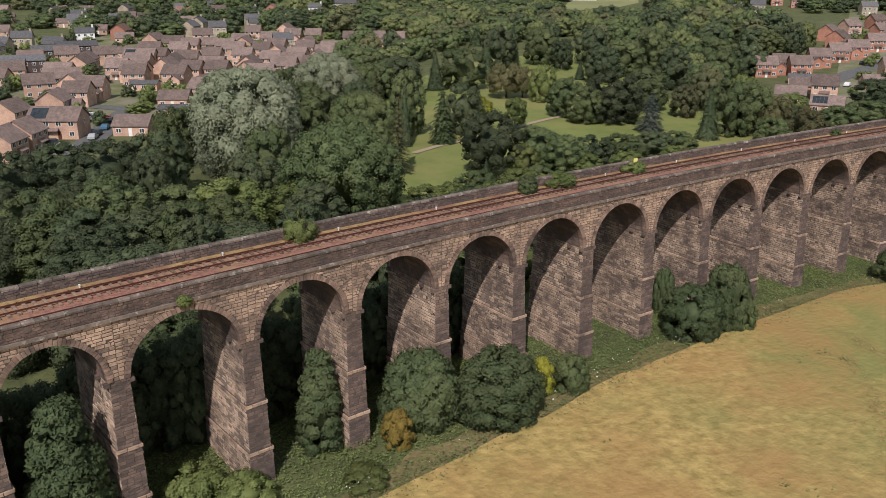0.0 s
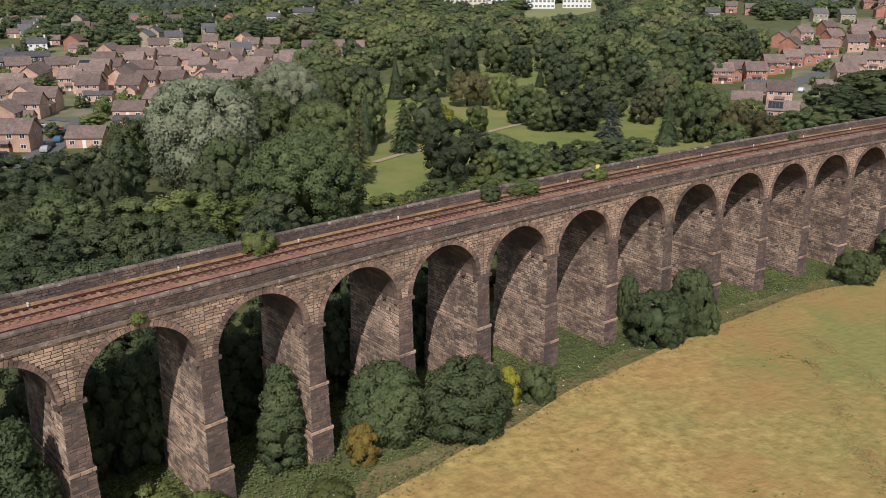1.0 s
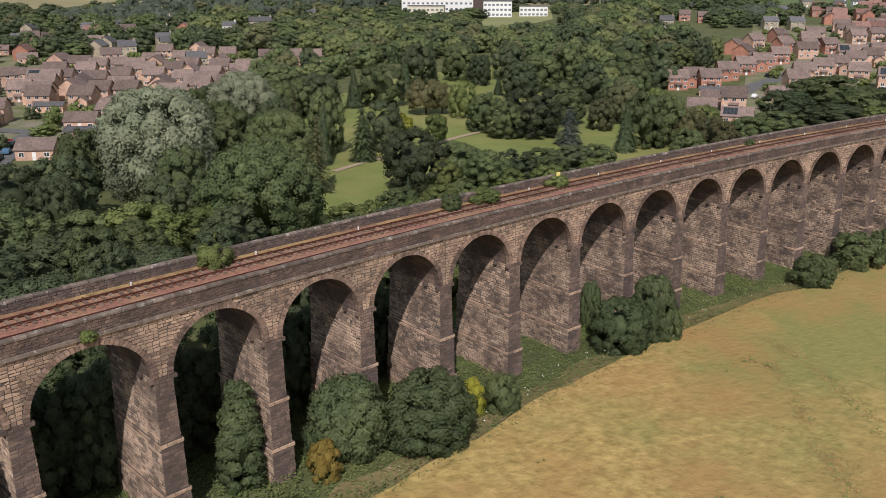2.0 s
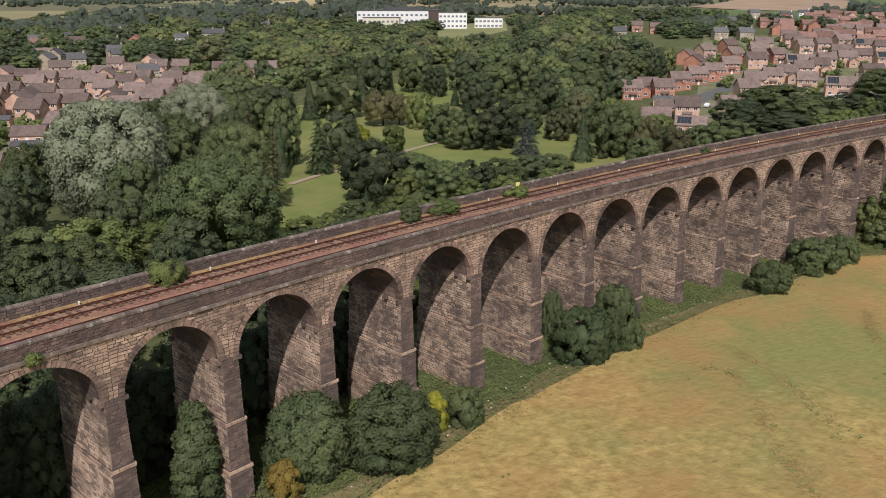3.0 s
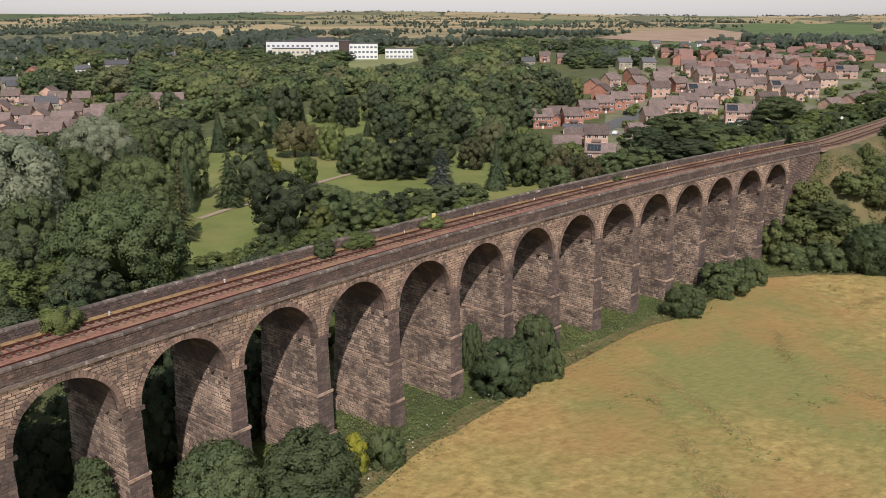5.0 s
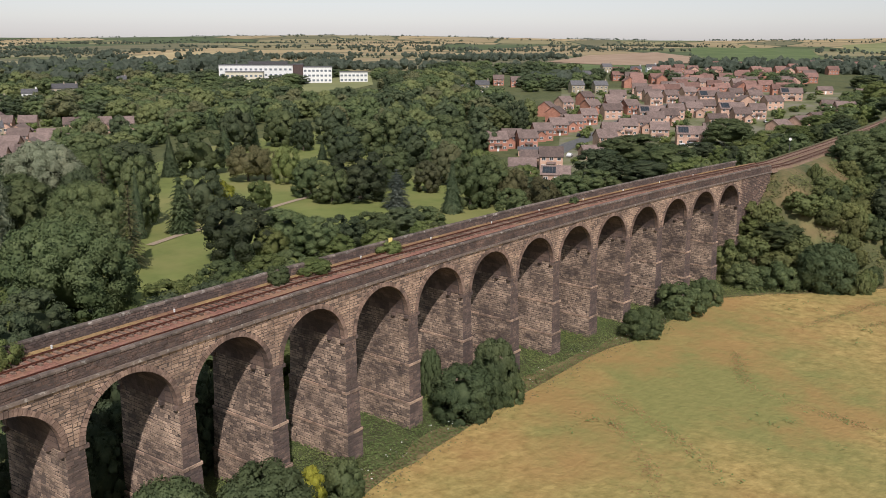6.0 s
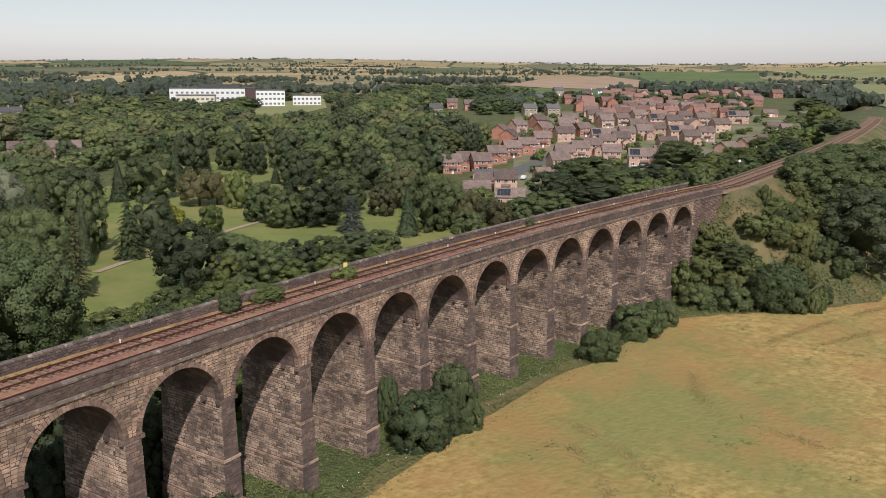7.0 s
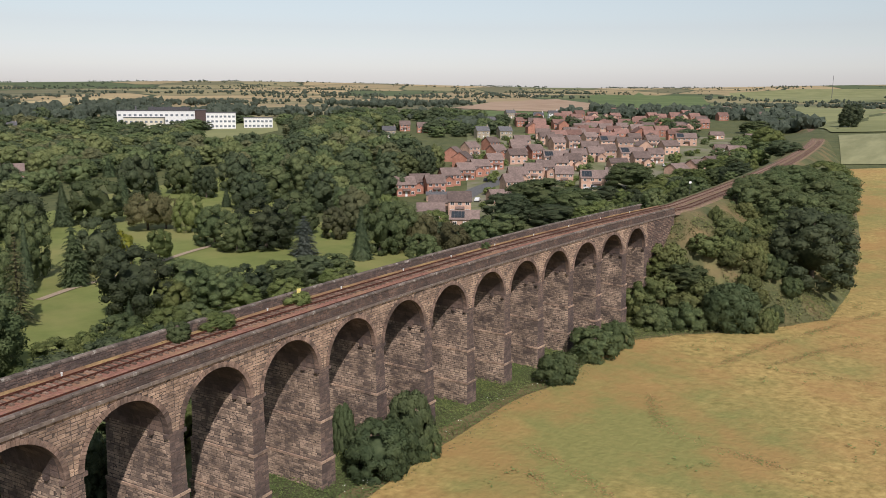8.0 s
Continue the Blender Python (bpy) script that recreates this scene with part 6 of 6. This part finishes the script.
crop_growth()
mast = thing("radio_mast", "thin grey lattice mast on the horizon", "mast", at=pose(2850, 408, terrain(2850, 408)))
part("pole", tube(Soup(), (0, 0, -2), (0, 0, 75), 1.0, 0.5, 6).mesh("pole", SLATE), mast)


# ---- masonry, stone by stone ----
def stone_rows(s, rng, fit, z0, z1, span, course=0.29, long=(0.40, 0.80), gap=0.034, proud=(0.008, 0.05)):
    """Coursed blocks between two heights. fit(u, z, out) gives a place on the wall; span(z) the ranges of u to fill."""
    n = max(1, round((z1 - z0) / course))
    beds = [rng.uniform(0.72, 1.28) for _ in range(n)]
    for r in range(n):
        za, zb = (z0 + (z1 - z0) * sum(beds[:k]) / sum(beds) for k in (r, r + 1))
        for u0, u1 in span((za + zb) / 2):
            u = u0
            while u < u1 - 0.05:
                w = rng.uniform(*long)
                if u + w > u1 - 0.25:
                    w = u1 - u
                a, b, out, g, k = u, u + w, rng.uniform(*proud), gap / 2, 0.02
                back = [fit(a + g, za + g, -0.04), fit(b - g, za + g, -0.04), fit(b - g, zb - g, -0.04), fit(a + g, zb - g, -0.04)]
                front = [fit(a + g + k, za + g + k, out), fit(b - g - k, za + g + k, out), fit(b - g - k, zb - g - k, out), fit(a + g + k, zb - g - k, out)]
                front = [Vector(p) + Vector((rng.uniform(-1, 1), rng.uniform(-1, 1), rng.uniform(-1, 1))) * 0.022 for p in front]
                s.add(back + front, [(4, 5, 6, 7), (0, 1, 5, 4), (1, 2, 6, 5), (2, 3, 7, 6), (3, 0, 4, 7)])
                u = b


def stuff(name, s, mat, parent):
    tagged(part(name, s.mesh(name, mat), parent), kind="stuff")


rng = random.Random(77)
for i in range(FIRST, LAST + 1):
    m = pier_mid(i)
    front, sides, ledges = Soup(), Soup(), Soup()
    for (z1, w1, d1), (z0, w0, d0) in zip(PROFILE, PROFILE[1:]):
        if z1 - z0 < 0.01:
            continue
        top = z1 - (0.30 if z1 < SPRING else 0)
        for sy in (-1, 1):
            stone_rows(front, rng, lambda u, z, o, sy=sy: arc(m + u * half_at(z)[0], MID + sy * (half_at(z)[1] + o - 0.03), z), z0 + 0.01, top, lambda z: [(-1, 1)], long=(0.42, 0.9))
        for sx in (-1, 1):
            stone_rows(sides, rng, lambda u, z, o, sx=sx: arc(m + sx * (half_at(z)[0] + o - 0.03), MID + u * half_at(z)[1] / 4.0, z), z0 + 0.01, top, lambda z: [(-4.0, 4.0)])
        if z1 < SPRING:
            for sx, sy, u0, u1 in ((0, -1, -1.02, 1.02), (0, 1, -1.02, 1.02)):
                stone_rows(ledges, rng, lambda u, z, o, sy=sy: arc(m + u * (w1 + 0.06), MID + sy * (d1 + o + 0.03), z), top, z1 + 0.04, lambda z: [(u0, u1)], long=(0.5, 0.9), proud=(0.03, 0.06))
            for sx in (-1, 1):
                stone_rows(ledges, rng, lambda u, z, o, sx=sx: arc(m + sx * (w1 + o + 0.03), MID + u * (d1 + 0.05) / 4.0, z), top, z1 + 0.04, lambda z: [(-4.0, 4.0)], long=(0.6, 1.1), proud=(0.03, 0.06))
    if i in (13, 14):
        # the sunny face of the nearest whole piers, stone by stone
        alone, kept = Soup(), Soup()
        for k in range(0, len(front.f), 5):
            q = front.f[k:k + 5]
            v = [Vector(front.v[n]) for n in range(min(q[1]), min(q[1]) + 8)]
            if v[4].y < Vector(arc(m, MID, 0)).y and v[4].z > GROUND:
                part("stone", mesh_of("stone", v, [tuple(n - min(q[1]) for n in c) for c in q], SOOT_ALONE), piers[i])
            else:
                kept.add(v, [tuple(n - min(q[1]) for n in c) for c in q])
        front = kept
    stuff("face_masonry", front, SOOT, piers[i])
    stuff("side_masonry", sides, SIDE, piers[i])
    stuff("ledge_masonry", ledges, STONE, piers[i])
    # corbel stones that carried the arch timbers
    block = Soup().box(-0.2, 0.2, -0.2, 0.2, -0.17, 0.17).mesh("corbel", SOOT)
    for sx in (-1, 1):
        for lat in (FACE + 0.15, FACE + 2.0, BACK - 0.3):
            th = m / RADIUS
            p = arc(m + sx * 0.93, lat, SPRING - 0.2)
            part("corbel", block, piers[i], at=pose(*p, 0, 0, -math.degrees(th)))

RING = 0.46
for i in range(FIRST, LAST):
    c, half = arch_of(i)

    def span(z, c=c, half=half, a=pier_mid(i + 1), b=pier_mid(i)):
        reach = (half + RING) / (CROWN_R + RING) * math.sqrt(max(0, (CROWN_R + RING) ** 2 - (z - SPRING) ** 2))
        if reach < 0.05:
            return [(a, b)]
        return [(a, c - reach), (c + reach, b)]

    s = Soup()
    stone_rows(s, rng, lambda u, z, o: arc(u, FACE + 0.03 - o, z), SPRING, 15.4, span, course=0.30)
    stone_rows(s, rng, lambda u, z, o: arc(u, BACK - 0.03 + o, z), SPRING, 15.4, span, course=0.30)
    stuff("face_masonry", s, STONE, bays[i])
    # barrel courses under the arch, in the same darker stone as the pier faces
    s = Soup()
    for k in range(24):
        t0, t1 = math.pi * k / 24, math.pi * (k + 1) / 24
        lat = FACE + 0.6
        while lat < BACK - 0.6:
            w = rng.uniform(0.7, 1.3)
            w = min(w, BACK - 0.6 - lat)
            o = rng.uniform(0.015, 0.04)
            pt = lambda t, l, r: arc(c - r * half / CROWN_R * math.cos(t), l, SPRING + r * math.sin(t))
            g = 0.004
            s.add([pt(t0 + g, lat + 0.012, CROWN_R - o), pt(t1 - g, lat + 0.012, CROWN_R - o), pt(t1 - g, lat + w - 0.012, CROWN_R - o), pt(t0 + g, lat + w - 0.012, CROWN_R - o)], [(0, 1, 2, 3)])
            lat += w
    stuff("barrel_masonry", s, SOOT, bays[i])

# arch rings: wedge stones, one by one on the arches nearest the camera
COUNT = 41


def wedge(rise):
    t = math.pi / COUNT / 2 - 0.004
    s = Soup()
    p = [(r * math.sin(a), y, r * math.cos(a)) for y in (-0.075, 0.5) for r, a in ((CROWN_R - 0.01, -t), (CROWN_R - 0.01, t), (CROWN_R + RING + rise, t * 0.97), (CROWN_R + RING + rise, -t * 0.97))]
    return s.add(p, [(0, 1, 2, 3), (7, 6, 5, 4), (0, 4, 5, 1), (1, 5, 6, 2), (2, 6, 7, 3), (3, 7, 4, 0)])


WEDGES = [wedge(r) for r in (-0.08, -0.03, 0.0, 0.05)]
WEDGE_MESH = [w.mesh("voussoir", VOUSSOIR) for w in WEDGES]
for i in range(FIRST, LAST):
    c, half = arch_of(i)
    rest = Soup()
    for lat, flip in ((FACE, 0), (BACK, 180)):
        base = pose(*arc(c, lat, SPRING), 0, 0, -math.degrees(c / RADIUS) + flip)
        wide = Matrix.Diagonal((half / CROWN_R, 1, 1, 1))
        for k in range(COUNT):
            turn = pose(0, rng.uniform(-0.02, 0.015), 0, 0, -90 + 180 * (k + 0.5) / COUNT, 0)
            n = rng.randrange(4)
            if flip == 0 and 8 <= i <= 15:
                if abs(half - CROWN_R) < 0.01:
                    part("voussoir", WEDGE_MESH[n], bays[i], at=base @ turn)
                else:
                    part("voussoir", mesh_of("voussoir", [wide @ turn @ Vector(p) for p in WEDGES[n].v], WEDGES[n].f, VOUSSOIR), bays[i], at=base)
            else:
                rest.add([base @ wide @ turn @ Vector(p) for p in WEDGES[n].v], WEDGES[n].f)
    stuff("arch_ring", rest, VOUSSOIR, bays[i])

# parapets and their copings
s = Soup()
inner = Soup()
for lat, out in ((FACE, -1), (BACK, 1)):
    stone_rows(s, rng, lambda u, z, o: arc(u, lat - out * 0.03 + out * o, z), 15.67, 16.68, lambda z: [(A0, A1)], course=0.25, long=(0.35, 0.7))
    stone_rows(inner, rng, lambda u, z, o: arc(u, lat - out * 0.42 - out * (o + 0.0), z), 15.67, 16.68, lambda z: [(A0, A1)], course=0.25, long=(0.35, 0.7))
    # wing walls
    stone_rows(s, rng, lambda u, z, o: arc(u, lat - out * 0.03 + out * o, z), GROUND, 15.4, lambda z: [(pier_mid(0) - 0.3, A1 - 0.3)])
stuff("parapet_masonry", s, PARAPET, viaduct)
stuff("parapet_lining", inner, SOOT, viaduct)


def coping_mesh(w, d, h):
    s = Soup()
    p = [(-w / 2, -d, 0), (w / 2, -d, 0), (w / 2, d, 0), (-w / 2, d, 0), (-w / 2, -d, h * 0.6), (w / 2, -d, h * 0.6), (w / 2, d, h * 0.6), (-w / 2, d, h * 0.6),
         (-w / 2, -d * 0.55, h), (w / 2, -d * 0.55, h), (w / 2, d * 0.55, h), (-w / 2, d * 0.55, h)]
    return s.add(p, [(3, 2, 1, 0), (0, 1, 5, 4), (2, 3, 7, 6), (4, 5, 9, 8), (6, 7, 11, 10), (8, 9, 10, 11), (1, 2, 6, 10, 9, 5), (3, 0, 4, 8, 11, 7)]).mesh("coping_stone", COPING)


COPINGS = [(w, coping_mesh(w - 0.03, 0.27, 0.25)) for w in (0.9, 1.1, 1.3)]
for lat in (FACE + 0.21, BACK - 0.21):
    a = A0
    while a < A1 - 0.5:
        w, me = rng.choice(COPINGS)
        part("coping_stone", me, viaduct, at=pose(*arc(a + w / 2, lat + rng.uniform(-0.02, 0.02), 16.68 + rng.uniform(-0.01, 0.02)), rng.uniform(-1.5, 1.5), 0, -math.degrees(a / RADIUS)))
        a += w
